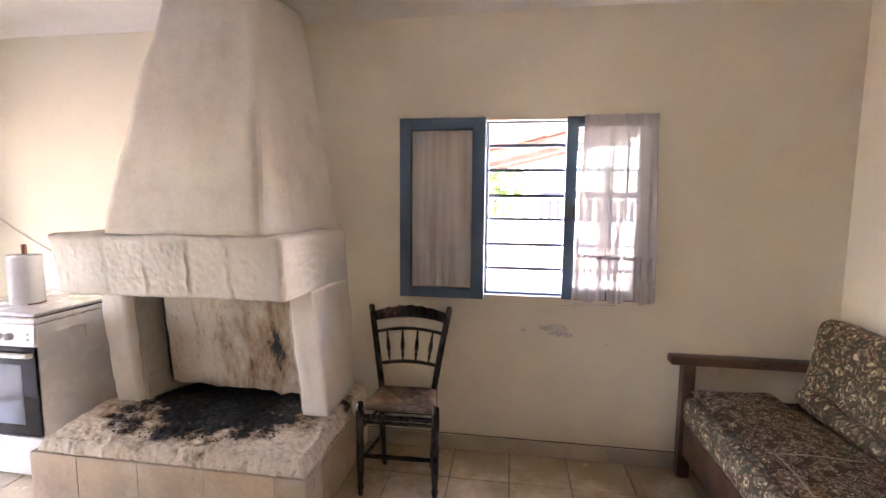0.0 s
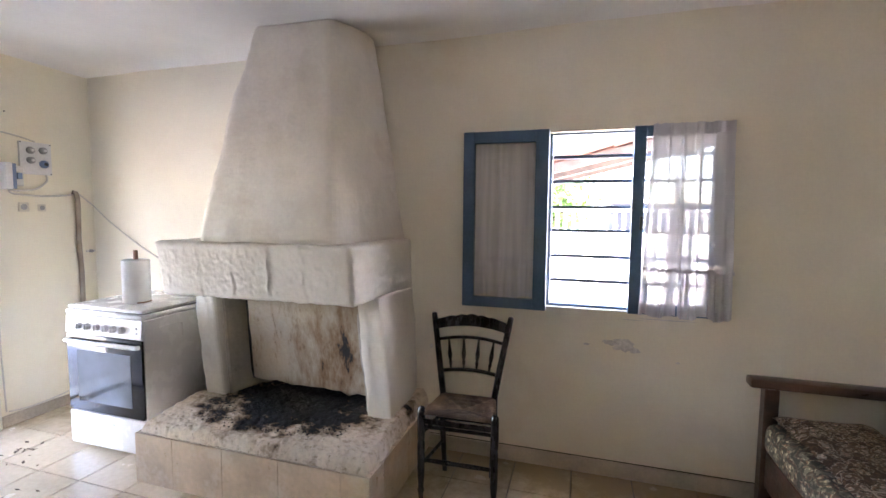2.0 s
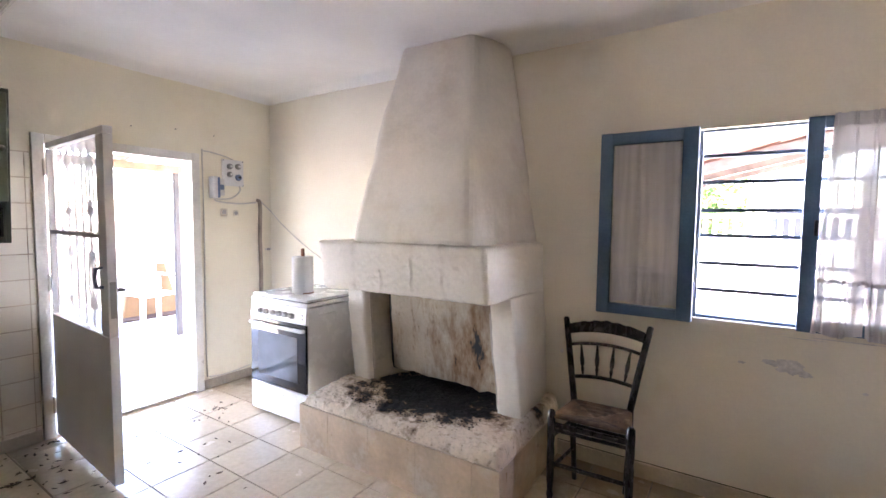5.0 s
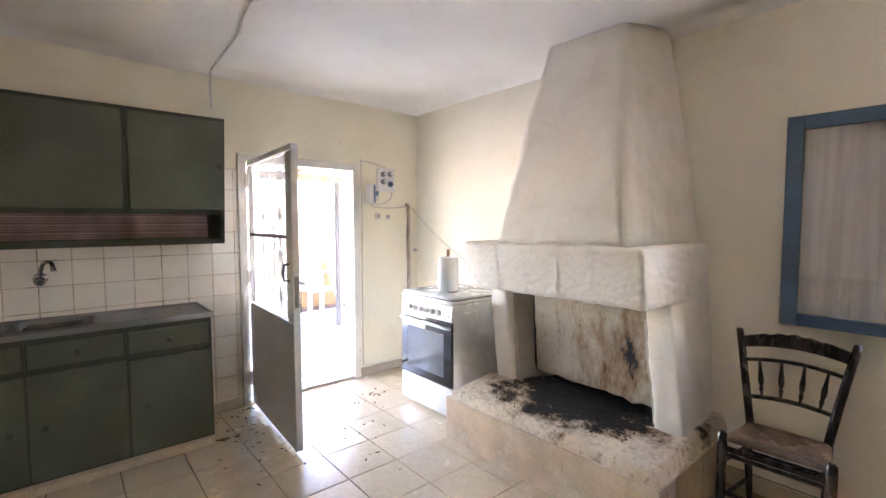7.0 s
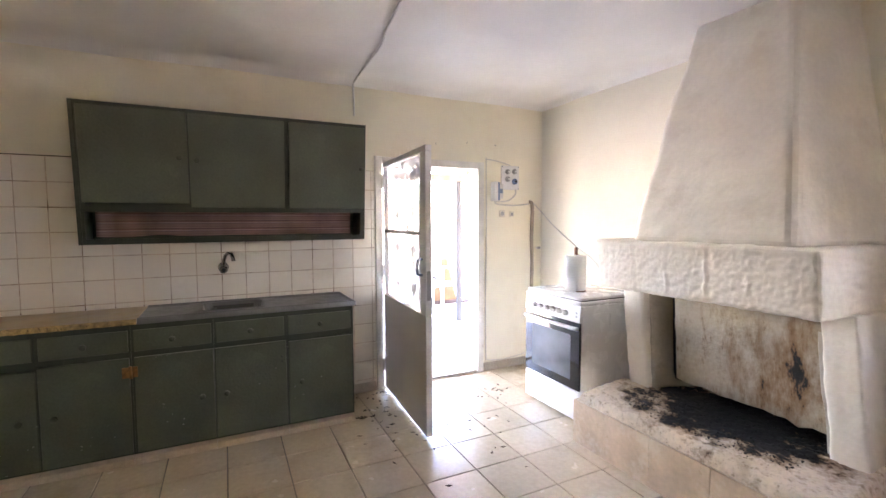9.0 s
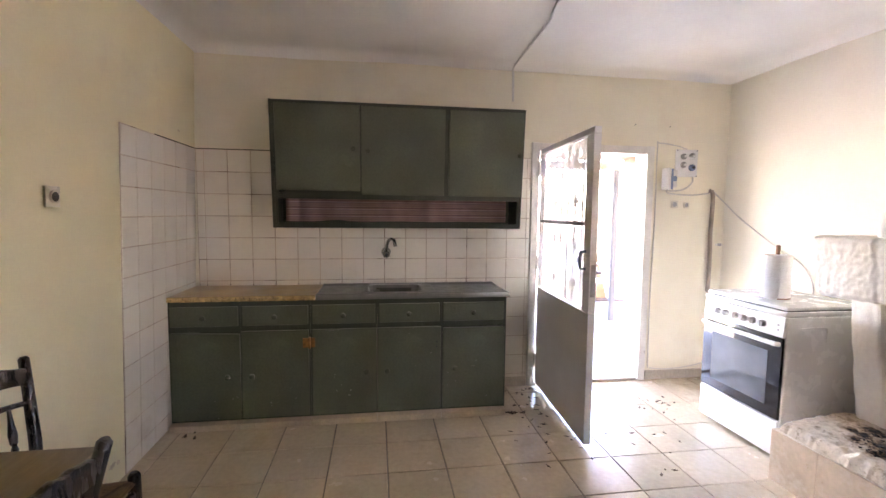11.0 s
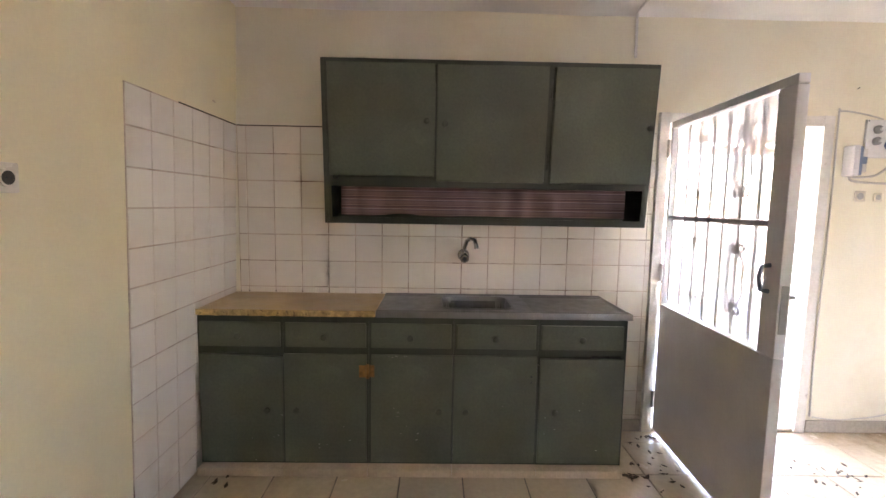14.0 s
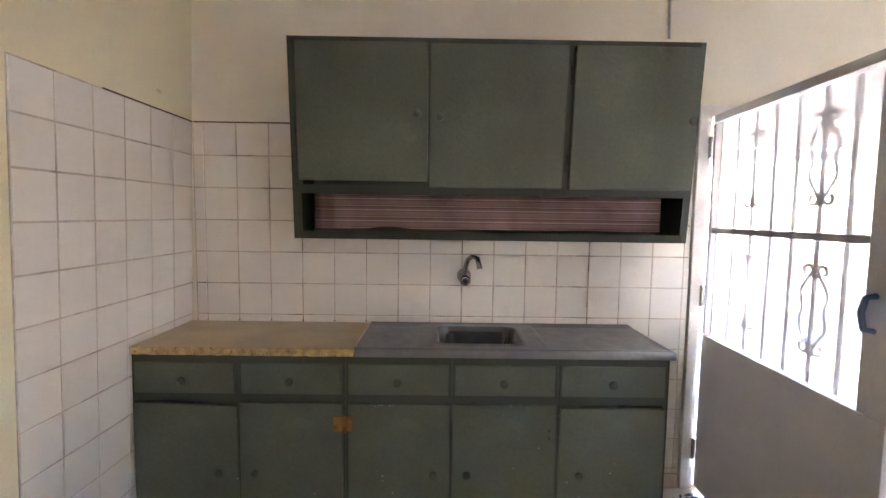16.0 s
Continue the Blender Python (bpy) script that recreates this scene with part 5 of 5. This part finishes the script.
part("border", on_spread(0.13, 0.145, 0.34, 0.995), SPREAD_LINE, spread, "pale woven border line", True)
part("border", on_spread(0.145, 0.98, 0.338, 0.343), SPREAD_LINE, spread, "pale woven border line", True)


def bolster_mesh():
    """A loosely rolled blanket with soft dents."""
    pts = [Vector((4.872 + 0.008 * math.sin(k * 0.5), 3.84 - k * 0.045, 0.512 + 0.004 * math.sin(k * 0.9))) for k in range(39)]
    bm = tubem(pts, [0.030] + [0.047 + 0.006 * math.sin(k * 0.8) for k in range(37)] + [0.030], 18)
    for v in bm.verts:
        k = noise.noise(v.co * 11)
        v.co.z += 0.008 * k
        v.co.x += 0.006 * noise.noise(v.co * 14 + Vector((3, 0, 0)))
    return bm


tagged(part("rolled_blanket", bolster_mesh(), FLORAL_ROLL, None, "rolled brown patterned blanket against the back cushions", True), category="blanket")

# peeled plaster under the window
def flake(x, z, w, h, seed, wall=None):
    n = 26
    bm = bmesh.new()
    ring = [bm.verts.new((x + w * math.cos(a) * (0.75 + 0.5 * noise.noise(Vector((math.cos(a) * 1.7 + seed, math.sin(a) * 1.7, 0)))), NORTH - 0.0022, z + h * math.sin(a) * (0.75 + 0.5 * noise.noise(Vector((math.cos(a) * 1.7, math.sin(a) * 1.7 + seed, 3)))))) for a in (2 * math.pi * k / n for k in range(n))]
    mid = bm.verts.new((x, NORTH - 0.0035, z))
    for k in range(n):
        bm.faces.new((ring[k], ring[(k + 1) % n], mid))
    if wall:
        bm.transform(Matrix.Translation((0, NORTH, 0)) @ Matrix.Diagonal((1, -1, 1, 1)))
    bmesh.ops.recalc_face_normals(bm, faces=bm.faces[:])
    part("flaked_patch", bm, RUSTY_FLAKE if wall else FLAKE, wall or wall_north, "flaked plaster patch")


FLAKE = mat("flaked_grey_plaster", (0.70, 0.665, 0.63), 0.9, 0.1, 20, 0.1, 80, 0.6, 60)
flake(3.95, 0.872, 0.24, 0.0035, 3)
flake(3.80, 0.862, 0.10, 0.0025, 8)
RUSTY_FLAKE = mat("flaked_ochre_plaster", (0.66, 0.55, 0.38), 0.9, 0.1, 20, 0.1, 80, 0.6, 60)
for q in ((1.02, 0.11, 0.03, 0.02, 2), (1.07, 0.15, 0.02, 0.03, 6), (1.12, 0.17, 0.015, 0.03, 3), (0.97, 0.10, 0.02, 0.015, 9), (1.16, 0.12, 0.03, 0.02, 12), (0.25, 1.83, 0.02, 0.008, 5)):
    flake(*q, wall=wall_south)
for q in ((3.755, 0.722, 0.075, 0.045, 1), (3.70, 0.735, 0.05, 0.02, 2), (3.575, 0.715, 0.018, 0.008, 4), (3.815, 0.70, 0.03, 0.02, 7), (4.02, 0.655, 0.016, 0.007, 9), (2.70, 0.62, 0.012, 0.02, 5)):
    flake(*q)

for p in ((2.906, 2.0), (3.491, 2.026), (3.20, 2.03)):
    tagged(part("nail", tubem([(0.0005, p[0], p[1]), (0.012, p[0], p[1] + 0.003), (0.013, p[0], p[1] + 0.003)], [0.002, 0.002, 0.004], 6), BLACK, None, "small rusty nail in the wall above the door"), category="nail", group="nails above the door")

# ---- electrics and pipes on the walls ----
board = thing("fuse_board", (0.0, 3.64, 1.64), 0, "small white fuse board with round fuses on the wall", "fuse board")
bm = boxm(0.001, 0.016, 3.555, 3.742, 1.642, 1.856, bevel=0.004)
bp_ = part("panel", bm, PANEL, board)
for y, z, r, m in ((3.615, 1.80, 0.023, GREY_PLASTIC), (3.688, 1.805, 0.023, GREY_PLASTIC), (3.615, 1.735, 0.023, GREY_PLASTIC), (3.690, 1.715, 0.026, METER_BLUE)):
    bm = tubem([(0.016, y, z), (0.03, y, z), (0.036, y, z), (0.040, y, z)], [r, r, r * 0.8, r * 0.5], 18)
    f = part("fuse", bm, m, bp_, "", True)
    part("fuse_cap", tubem([(0.040, y, z), (0.048, y, z)], r * 0.4, 12), PANEL if m is GREY_PLASTIC else BLACK, f)
for y in (3.563, 3.734):
    for z in (1.650, 1.848):
        part("screw", tubem([(0.016, y, z), (0.019, y, z)], 0.004, 8), BLACK, bp_)
breaker = thing("breaker_box", (0.0, 3.48, 1.53), 0, "white breaker box with blue-grey side below the fuses", "breaker box")
part("case", boxm(0.001, 0.075, 3.445, 3.482, 1.535, 1.705, bevel=0.006), PANEL, breaker, "", True)
part("side_cover", boxm(0.001, 0.066, 3.483, 3.506, 1.540, 1.700, bevel=0.003), METER_BLUE, breaker)
block = part("switch_block", boxm(0.001, 0.035, 3.507, 3.560, 1.560, 1.690, bevel=0.003), PVC, breaker)
part("switch", boxm(0.035, 0.048, 3.520, 3.548, 1.605, 1.645, bevel=0.003), METER_BLUE, block)


def cable(name, pts, r, material, label, category="cable"):
    n = []
    for a, b, c, d in zip([pts[0], *pts], pts, pts[1:], [*pts[2:], pts[-1]]):
        a, b, c, d = map(Vector, (a, b, c, d))
        for k in range(6):
            t = k / 6
            n.append(0.5 * ((2 * b) + (c - a) * t + (2 * a - 5 * b + 4 * c - d) * t * t + (3 * b - a - 3 * c + d) * t ** 3))
    n.append(Vector(pts[-1]))
    return tagged(part(name, tubem(n, r, 8), material, None, label, True), category=category)


cable("fuse_cable", [(0.02, 3.70, 1.645), (0.02, 3.70, 1.60), (0.022, 3.63, 1.545), (0.02, 3.53, 1.53), (0.02, 3.49, 1.535)], 0.006, CABLE, "grey cable looping under the fuse board")
cable("frame_cable", [(0.006, 3.49, 1.535), (0.006, 3.52, 1.51), (0.006, 3.70, 1.50), (0.006, 3.86, 1.515)], 0.006, CABLE, "pale cable along the wall to the pipe")
cable("hanging_cable", [(0.012, 3.90, 1.53), (0.03, 4.0, 1.435), (0.172, 4.004, 1.325), (0.464, 4.004, 1.15), (0.70, 4.004, 1.03), (0.80, 4.0, 0.92), (0.82, 3.99, 0.80)], 0.005, CABLE, "pale cable hanging down behind the cooker")
cable("door_cable", [(0.008, 3.40, 0.10), (0.008, 3.392, 0.6), (0.008, 3.40, 1.3), (0.008, 3.395, 1.86), (0.008, 3.41, 1.90), (0.008, 3.55, 1.885), (0.008, 3.65, 1.86)], 0.0045, CABLE, "painted cable beside the door frame")
cable("skirting_cable", [(0.018, 3.41, 0.10), (0.018, 3.55, 0.085), (0.018, 3.75, 0.10), (0.018, 3.90, 0.13)], 0.004, CABLE, "painted cable above the skirting")
bm = tubem([(0.020, 3.892, 0.72), (0.020, 3.895, 0.95), (0.020, 3.886, 1.20), (0.020, 3.894, 1.44), (0.018, 3.892, 1.50), (0.016, 3.885, 1.53), (0.012, 3.865, 1.535)], 0.016, 12)
tagged(part("old_pipe", bm, OLD_PIPE, None, "old brown painted pipe with a bent top on the wall", True), category="pipe")
gas = thing("gas_valve", (0.0, 3.97, 1.10), 0, "small grey valve on the wall beside the pipe", "valve")
part("stem", tubem([(0.004, 3.985, 1.105), (0.03, 3.985, 1.105), (0.03, 3.93, 1.105)], 0.008, 10), PVC, gas, "", True)
part("knob", tubem([(0.03, 3.955, 1.105), (0.05, 3.955, 1.105)], 0.012, 10), GREY_PLASTIC, gas, "", True)


def socket(axis, a, z, size, label, twin=False):
    if axis == "x":
        s = thing("wall_socket", (0, a, z), 0, label, "socket", "wall sockets")
        pl = part("plate", boxm(0.001, 0.010, a - size, a + size, z - size, z + size, bevel=0.004), SOCKET, s, "", True)
        part("insert", tubem([(0.010, a, z), (0.012, a, z), (0.005, a, z)], [size * 0.65, size * 0.6, size * 0.55], 20), GREY_PLASTIC, pl)
    else:
        s = thing("wall_socket", (a, 0, z), 0, label, "socket", "wall sockets")
        pl = part("plate", boxm(a - size, a + size, 0.001, 0.010, z - size, z + size, bevel=0.004), SOCKET, s, "", True)
        ins = part("insert", tubem([(a, 0.010, z), (a, 0.017, z), (a, 0.017, z)], [size * 0.62, size * 0.60, size * 0.50], 20), SOCKET, pl)
        part("recess", tubem([(a, 0.0171, z), (a, 0.0182, z)], size * 0.46, 20), SOCKET_DARK, pl, "dark round recess")
        for dx in (-0.006, 0.006):
            part("pin_hole", tubem([(a + dx, 0.0183, z), (a + dx, 0.0190, z)], 0.0028, 8), BLACK, pl)
    return s


socket("x", 3.566, 1.425, 0.030, "painted-over round wall socket under the fuse board")
socket("x", 3.671, 1.420, 0.024, "small dark wall socket under the fuse board")
wall_sock = socket("y", 1.372, 1.386, 0.040, "square ivory wall socket on the bare wall")
wall_sock.matrix_basis = pose(1.372, -0.0095, 1.386, -1.46)
cable("drop_conduit", [(0.012, 2.216, 2.165), (0.012, 2.214, 2.30), (0.012, 2.212, 2.405)], 0.008, PVC, "grey conduit dropping from the ceiling", "conduit")
cable("ceiling_conduit", [(0.012, 2.212, 2.405), (0.08, 2.215, 2.418), (0.40, 2.205, 2.424), (0.75, 2.19, 2.424), (0.95, 2.15, 2.424), (1.15, 2.125, 2.424), (1.40, 2.09, 2.424), (1.9, 2.03, 2.424), (2.55, 2.0, 2.424)], 0.0075, PVC, "crooked grey conduit across the ceiling", "conduit")

# ---- terrace and garden seen through the openings ----
structure("ground", boxm(-160, 160, -160, 160, -0.6, -0.30), EARTH, "dry brown ground")
structure("terrace", boxm(-5.2, -TH - 0.002, -1.5, 7.5, -0.299, -0.05), CONCRETE, "pale concrete terrace outside the door")
structure("yard", boxm(-1.0, 9.0, NORTH + TH + 0.002, 8.6, -0.299, -0.10), YARD, "pale concrete yard outside the window")
pergola = thing("pergola", (-2.1, 4.0, -0.05), 0, "wooden pergola on grey posts over the terrace", "pergola")
for y in (0.6, 4.245, 7.2):
    part("post", boxm(-2.135, -2.075, y - 0.03, y + 0.03, -0.05, 1.90, bevel=0.004), POST, pergola, "dark grey post")
part("beam", boxm(-2.16, -2.05, 0.2, 7.4, 1.901, 1.99, bevel=0.006), BEAM, pergola)
for k in range(9):
    y = 0.5 + k * 0.82
    bm = boxm(-0.06, 2.20, -0.035, 0.035, -0.04, 0.04, bevel=0.004)
    bm.transform(pose(-2.45, y, 2.035, 0, -8, 0))
    part("rafter", bm, BEAM, pergola)
for k in range(20):
    bm = boxm(-0.052, 0.052, 0.2, 7.4, 0.0, 0.02)
    bm.transform(pose(-2.48 + k * 0.11, 0, 2.083 + k * 0.0155, 0, -8, 0))
    part("board", bm, BEAM, pergola)
bm = hexa(bmesh.new(), [(-3.65, 4.20, -0.05), (-3.55, 4.20, -0.05), (-3.55, 4.98, -0.05), (-3.65, 4.98, -0.05)],
          [(-3.65, 4.34, 0.70), (-3.55, 4.34, 0.70), (-3.55, 4.78, 0.70), (-3.65, 4.78, 0.70)], 0.01)
structure("garden_wall", bm, TAN, "low tan garden wall at the end of the terrace")
# Flat dark brown strip on the terrace in front of the wall.
structure("soil_bed", boxm(-3.545, -3.30, 4.00, 5.15, -0.0495, -0.03, bevel=0.006), BROWN_STRIP, "dark brown ground strip at the foot of the garden wall")


def plastic_chair(at, rz):
    c = thing("garden_chair", (0, 0, 0), 0, "white plastic garden armchair on the terrace", "chair")
    for sx in (-1, 1):
        for sy in (-1, 1):
            part("leg", hexa(bmesh.new(), [(sx * 0.27 - 0.025, sy * 0.24 - 0.02, 0), (sx * 0.27 + 0.025, sy * 0.24 - 0.02, 0), (sx * 0.27 + 0.025, sy * 0.24 + 0.02, 0), (sx * 0.27 - 0.025, sy * 0.24 + 0.02, 0)],
                 [(sx * 0.25 - 0.03, sy * 0.22 - 0.025, 0.63), (sx * 0.25 + 0.03, sy * 0.22 - 0.025, 0.63), (sx * 0.25 + 0.03, sy * 0.22 + 0.025, 0.63), (sx * 0.25 - 0.03, sy * 0.22 + 0.025, 0.63)], 0.006), WHITE_PLASTIC, c)
        part("armrest", boxm(sx * 0.25 - 0.035, sx * 0.25 + 0.035, -0.26, 0.24, 0.631, 0.655, bevel=0.01), WHITE_PLASTIC, c, "", True)
    part("seat", boxm(-0.218, 0.218, -0.24, 0.22, 0.39, 0.42, bevel=0.012), WHITE_PLASTIC, c, "", True)
    bm = sheet(16, 12, lambda u, v: Vector(((u - 0.5) * (0.44 + 0.08 * v), 0.22 + 0.10 * v - 0.05 * (2 * u - 1) ** 2, 0.421 + v * 0.43 - 0.06 * (2 * u - 1) ** 4 * v)))
    bmesh.ops.solidify(bm, geom=bm.faces[:], thickness=0.014)
    part("backrest", bm, WHITE_PLASTIC, c, "", True)
    c.matrix_basis = pose(*at, 0, 0, rz)
    return c


plastic_chair((-3.0, 4.33, -0.05), 100)

# neighbouring lean-to with clay tiles
shed = thing("tiled_roof", (4.0, 6.0, -0.1), 0, "clay tiled lean-to roof on pale beams beyond the window", "roof")


def roof_z(x):
    return 1.80 + 0.235 * (x - 3.285)


for y in (5.25, 5.85, 6.45):
    bm = boxm(2.2, 6.2, y - 0.04, y + 0.04, -0.07, 0.0)
    for v in bm.verts:
        v.co.z += roof_z(v.co.x)
    part("beam", bm, WEATHERED, shed, "weathered grey beam")
for x in (2.3, 6.0):
    for y in (5.25, 6.45):
        part("post", boxm(x - 0.05, x + 0.05, y - 0.05, y + 0.05, -0.10, roof_z(x) - 0.085), WHITE_WALL, shed)
for k in range(13):
    x = 2.25 + k * 0.30
    bm = bmesh.new()
    for j in range(8):
        y = 5.16 + j * 0.18
        pts = [(y + 0.085 * math.cos(a) + 0.085, 0.055 * math.sin(a)) for a in (math.pi * q / 8 for q in range(9))]
        lo = [bm.verts.new((x, p, roof_z(x) + 0.005 + q)) for p, q in pts]
        hi = [bm.verts.new((x + 0.34, p, roof_z(x + 0.34) + 0.022 + q)) for p, q in pts]
        for i in range(8):
            bm.faces.new((lo[i], lo[i + 1], hi[i + 1], hi[i]))
    bmesh.ops.solidify(bm, geom=bm.faces[:], thickness=0.012)
    part("tile_course", bm, TERRACOTTA, shed)

fence = thing("balustrade", (4.0, 9.0, -0.3), 0, "white balustrade on a low wall beyond the yard", "balustrade")
part("base_wall", boxm(-2.0, 10.0, 8.95, 9.05, -0.30, 1.17), WHITE_WALL, fence)
part("handrail", boxm(-2.0, 10.0, 8.96, 9.04, 1.46, 1.51), WHITE_WALL, fence)
for k in range(96):
    x = -1.95 + k * 0.125
    part("baluster", boxm(x - 0.025, x + 0.025, 8.975, 9.025, 1.171, 1.459), WHITE_WALL, fence)


def tree(at, h, seed, n):
    t = thing("garden_tree", at, 0, "leafy green garden tree behind the balustrade", "tree")
    r = random.Random(seed)
    x0, y0, z0 = at
    bm = tubem([(x0, y0, z0), (x0 + 0.05, y0, z0 + h * 0.3), (x0, y0 + 0.1, z0 + h * 0.55)], [0.12, 0.09, 0.06], 10)
    for k in range(7):
        a = k * 0.9
        tube(bm, [(x0, y0, z0 + h * 0.42), (x0 + 0.4 * math.cos(a), y0 + 0.4 * math.sin(a), z0 + h * 0.62), (x0 + 0.8 * math.cos(a), y0 + 0.8 * math.sin(a), z0 + h * (0.7 + 0.1 * r.random()))], [0.05, 0.03, 0.012], 6)
    part("trunk", bm, BARK, t, "", True)
    vs, fs = [], []
    for k in range(n):
        a, b, rr = r.uniform(0, 6.283), r.uniform(-1, 1), r.random() ** 0.4
        c = Vector((x0 + 1.1 * rr * math.cos(a) * math.sqrt(1 - b * b), y0 + 1.1 * rr * math.sin(a) * math.sqrt(1 - b * b), z0 + h * 0.72 + 0.85 * rr * b))
        if noise.noise(c * 1.7) < -0.12:
            continue
        m = Euler((r.uniform(-1, 1), r.uniform(-1, 1), r.uniform(0, 6.3))).to_matrix()
        s = r.uniform(0.04, 0.08)
        i = len(vs)
        vs += [c + m @ Vector(p) * s for p in ((-1, 0, 0), (0, -0.5, 0.1), (1, 0, 0), (0, 0.5, 0.1))]
        fs += [(i, i + 1, i + 2, i + 3)]
    me = bpy.data.meshes.new("crown")
    me.from_pydata(vs, [], fs)
    bm = bmesh.new()
    bm.from_mesh(me)
    part("crown", bm, LEAF, t)
    return t


tree((2.85, 10.3, -0.3), 2.65, 3, 5200)
structure("far_house", boxm(4.4, 9.5, 15.0, 19.0, -0.3, 1.75), SHED, "dark shed beyond the garden")

# ---- dry leaves and dirt on the floor ----
bm = bmesh.new()
rnd = random.Random(11)
spots = [(0.35, 2.25, 0.22, 0.14, 30), (0.75, 2.35, 0.25, 0.25, 16), (0.45, 3.15, 0.12, 0.10, 12), (0.9, 2.75, 0.5, 0.4, 12), (0.30, 2.8, 0.2, 0.4, 10), (1.4, 2.4, 0.6, 0.5, 7), (0.55, 0.10, 0.06, 0.05, 5), (0.475, 2.12, 0.02, 0.03, 18), (0.10, 2.40, 0.03, 0.05, 12), (0.45, 3.25, 0.06, 0.05, 8)]
for cx, cy, sx, sy, n in spots:
    for k in range(n):
        x, y = rnd.gauss(cx, sx * 0.6), rnd.gauss(cy, sy * 0.6)
        if x < 0.06 or (x < 0.46 and y < 2.09) or (y > 3.15 and x > 0.62):
            continue
        s = rnd.uniform(0.004, 0.016)
        a = rnd.uniform(0, 6.28)
        m = Matrix.Translation((x, y, 0.002)) @ Matrix.Rotation(a, 4, "Z")
        p = [m @ Vector(q) for q in ((-s * 1.6, 0, 0.002), (0, -s * 0.6, 0), (s * 1.6, 0, 0.004), (0, s * 0.6, 0.003), (0, 0, 0.006))]
        v = [bm.verts.new(q) for q in p]
        for i in range(4):
            bm.faces.new((v[i], v[(i + 1) % 4], v[4]))
tagged(part("dry_leaves", bm, DRY_LEAF, None, "dry brown leaves and dirt scattered on the floor"), category="leaves", kind="stuff")

# ---- tiles of the walls and floor ----
def tile_mesh(name, material, thick, bevel):
    bm = boxm(-0.5, 0.5, -0.5, 0.5, 0, thick)
    bmesh.ops.bevel(bm, geom=[e for e in bm.edges if e.verts[0].co.z > thick * 0.5 and e.verts[1].co.z > thick * 0.5], offset=bevel, segments=1, affect="EDGES")
    me = bpy.data.meshes.new(name)
    bm.to_mesh(me)
    bm.free()
    me.materials.append(material)
    return me


FT = tile_mesh("floor_tile", FLOOR_TILE, 0.0075, 0.008)
WTM = tile_mesh("wall_tile", WALL_TILE, 0.006, 0.015)
PX, PY, OX, OY, GAP = 0.3065, 0.3075, 0.147, 2.812 - 10 * 0.3075, 0.004
for i in range(-1, 18):
    for j in range(-1, 15):
        x0, x1 = max(0.002, OX + i * PX + GAP / 2), min(EAST - 0.002, OX + (i + 1) * PX - GAP / 2)
        y0, y1 = max(-0.043, OY + j * PY + GAP / 2), min(NORTH - 0.002, OY + (j + 1) * PY - GAP / 2)
        if x1 - x0 < 0.02 or y1 - y0 < 0.02:
            continue
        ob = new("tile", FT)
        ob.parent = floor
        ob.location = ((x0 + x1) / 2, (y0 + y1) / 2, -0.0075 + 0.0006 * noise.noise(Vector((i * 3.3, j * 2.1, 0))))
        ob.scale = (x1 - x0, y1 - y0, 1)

TP, TZ, TS, ZTOP = 0.1525, 0.1507, 0.150, 1.754


def wall_tile(parent, centre, w, h, rot):
    ob = new("tile", WTM)
    ob.parent = parent
    ob.rotation_euler = [radians(a) for a in rot]
    ob.location = centre
    ob.scale = (w, h, 1)


part("tile_bed", boxm(-0.05, 0.0035, 0.004, 2.366, 0.70, ZTOP + 0.003), TILE_BED, wall_west)
part("tile_bed", boxm(-0.05, 0.0035, 2.09, 2.366, 0.0, 0.699), TILE_BED, wall_west)
part("tile_bed", boxm(0.004, 0.905, -0.05, 0.0035, 0.0, ZTOP + 0.003), TILE_BED, wall_south)
# Thin dark lines along the tile tops, the worktop and the skirting.
part("dirt_line", boxm(0.0003, 0.0055, 0.008, UY0, ZTOP + 0.0002, ZTOP + 0.0055), DARK_JOINT, wall_west, "dark joint above the tiles")
part("dirt_line", boxm(0.008, 0.56, 0.0003, 0.0055, ZTOP + 0.0002, ZTOP + 0.0055), DARK_JOINT, wall_south, "dark joint above the tiles")
part("dirt_line", boxm(0.0003, 0.0062, 0.006, 0.838, 0.8205, 0.8255), DARK_JOINT, wall_west, "dark joint along the worktop")
part("dirt_line", boxm(2.66, 4.9, NORTH - 0.006, NORTH - 0.0005, 0.0860, 0.0890), DARK_JOINT, wall_north, "dark line above the skirting")
WG = 0.0020
for j in range(0, 12):
    z1 = ZTOP - j * TZ
    z0 = max(0.0, z1 - TZ)
    for i in range(-1, 16):
        y0, y1 = max(0.008, 0.055 + i * TP), min(2.366, 0.055 + (i + 1) * TP)
        if z1 < 0.78 and y1 < 2.09:
            continue
        if y1 - y0 < 0.02 or z1 - z0 < 0.02:
            continue
        wall_tile(wall_west, (0.0005, (y0 + y1) / 2, (z0 + z1) / 2), z1 - z0 - WG, y1 - y0 - WG, (0, 90, 0))
    for i in range(0, 6):
        x0, x1 = 0.008 + i * TS, min(0.905, 0.008 + (i + 1) * TS)
        if z1 < 0.78 and x1 < 0.43:
            continue
        if z1 - z0 < 0.02:
            continue
        wall_tile(wall_south, ((x0 + x1) / 2, 0.0005, (z0 + z1) / 2), x1 - x0 - WG, z1 - z0 - WG, (-90, 0, 0))
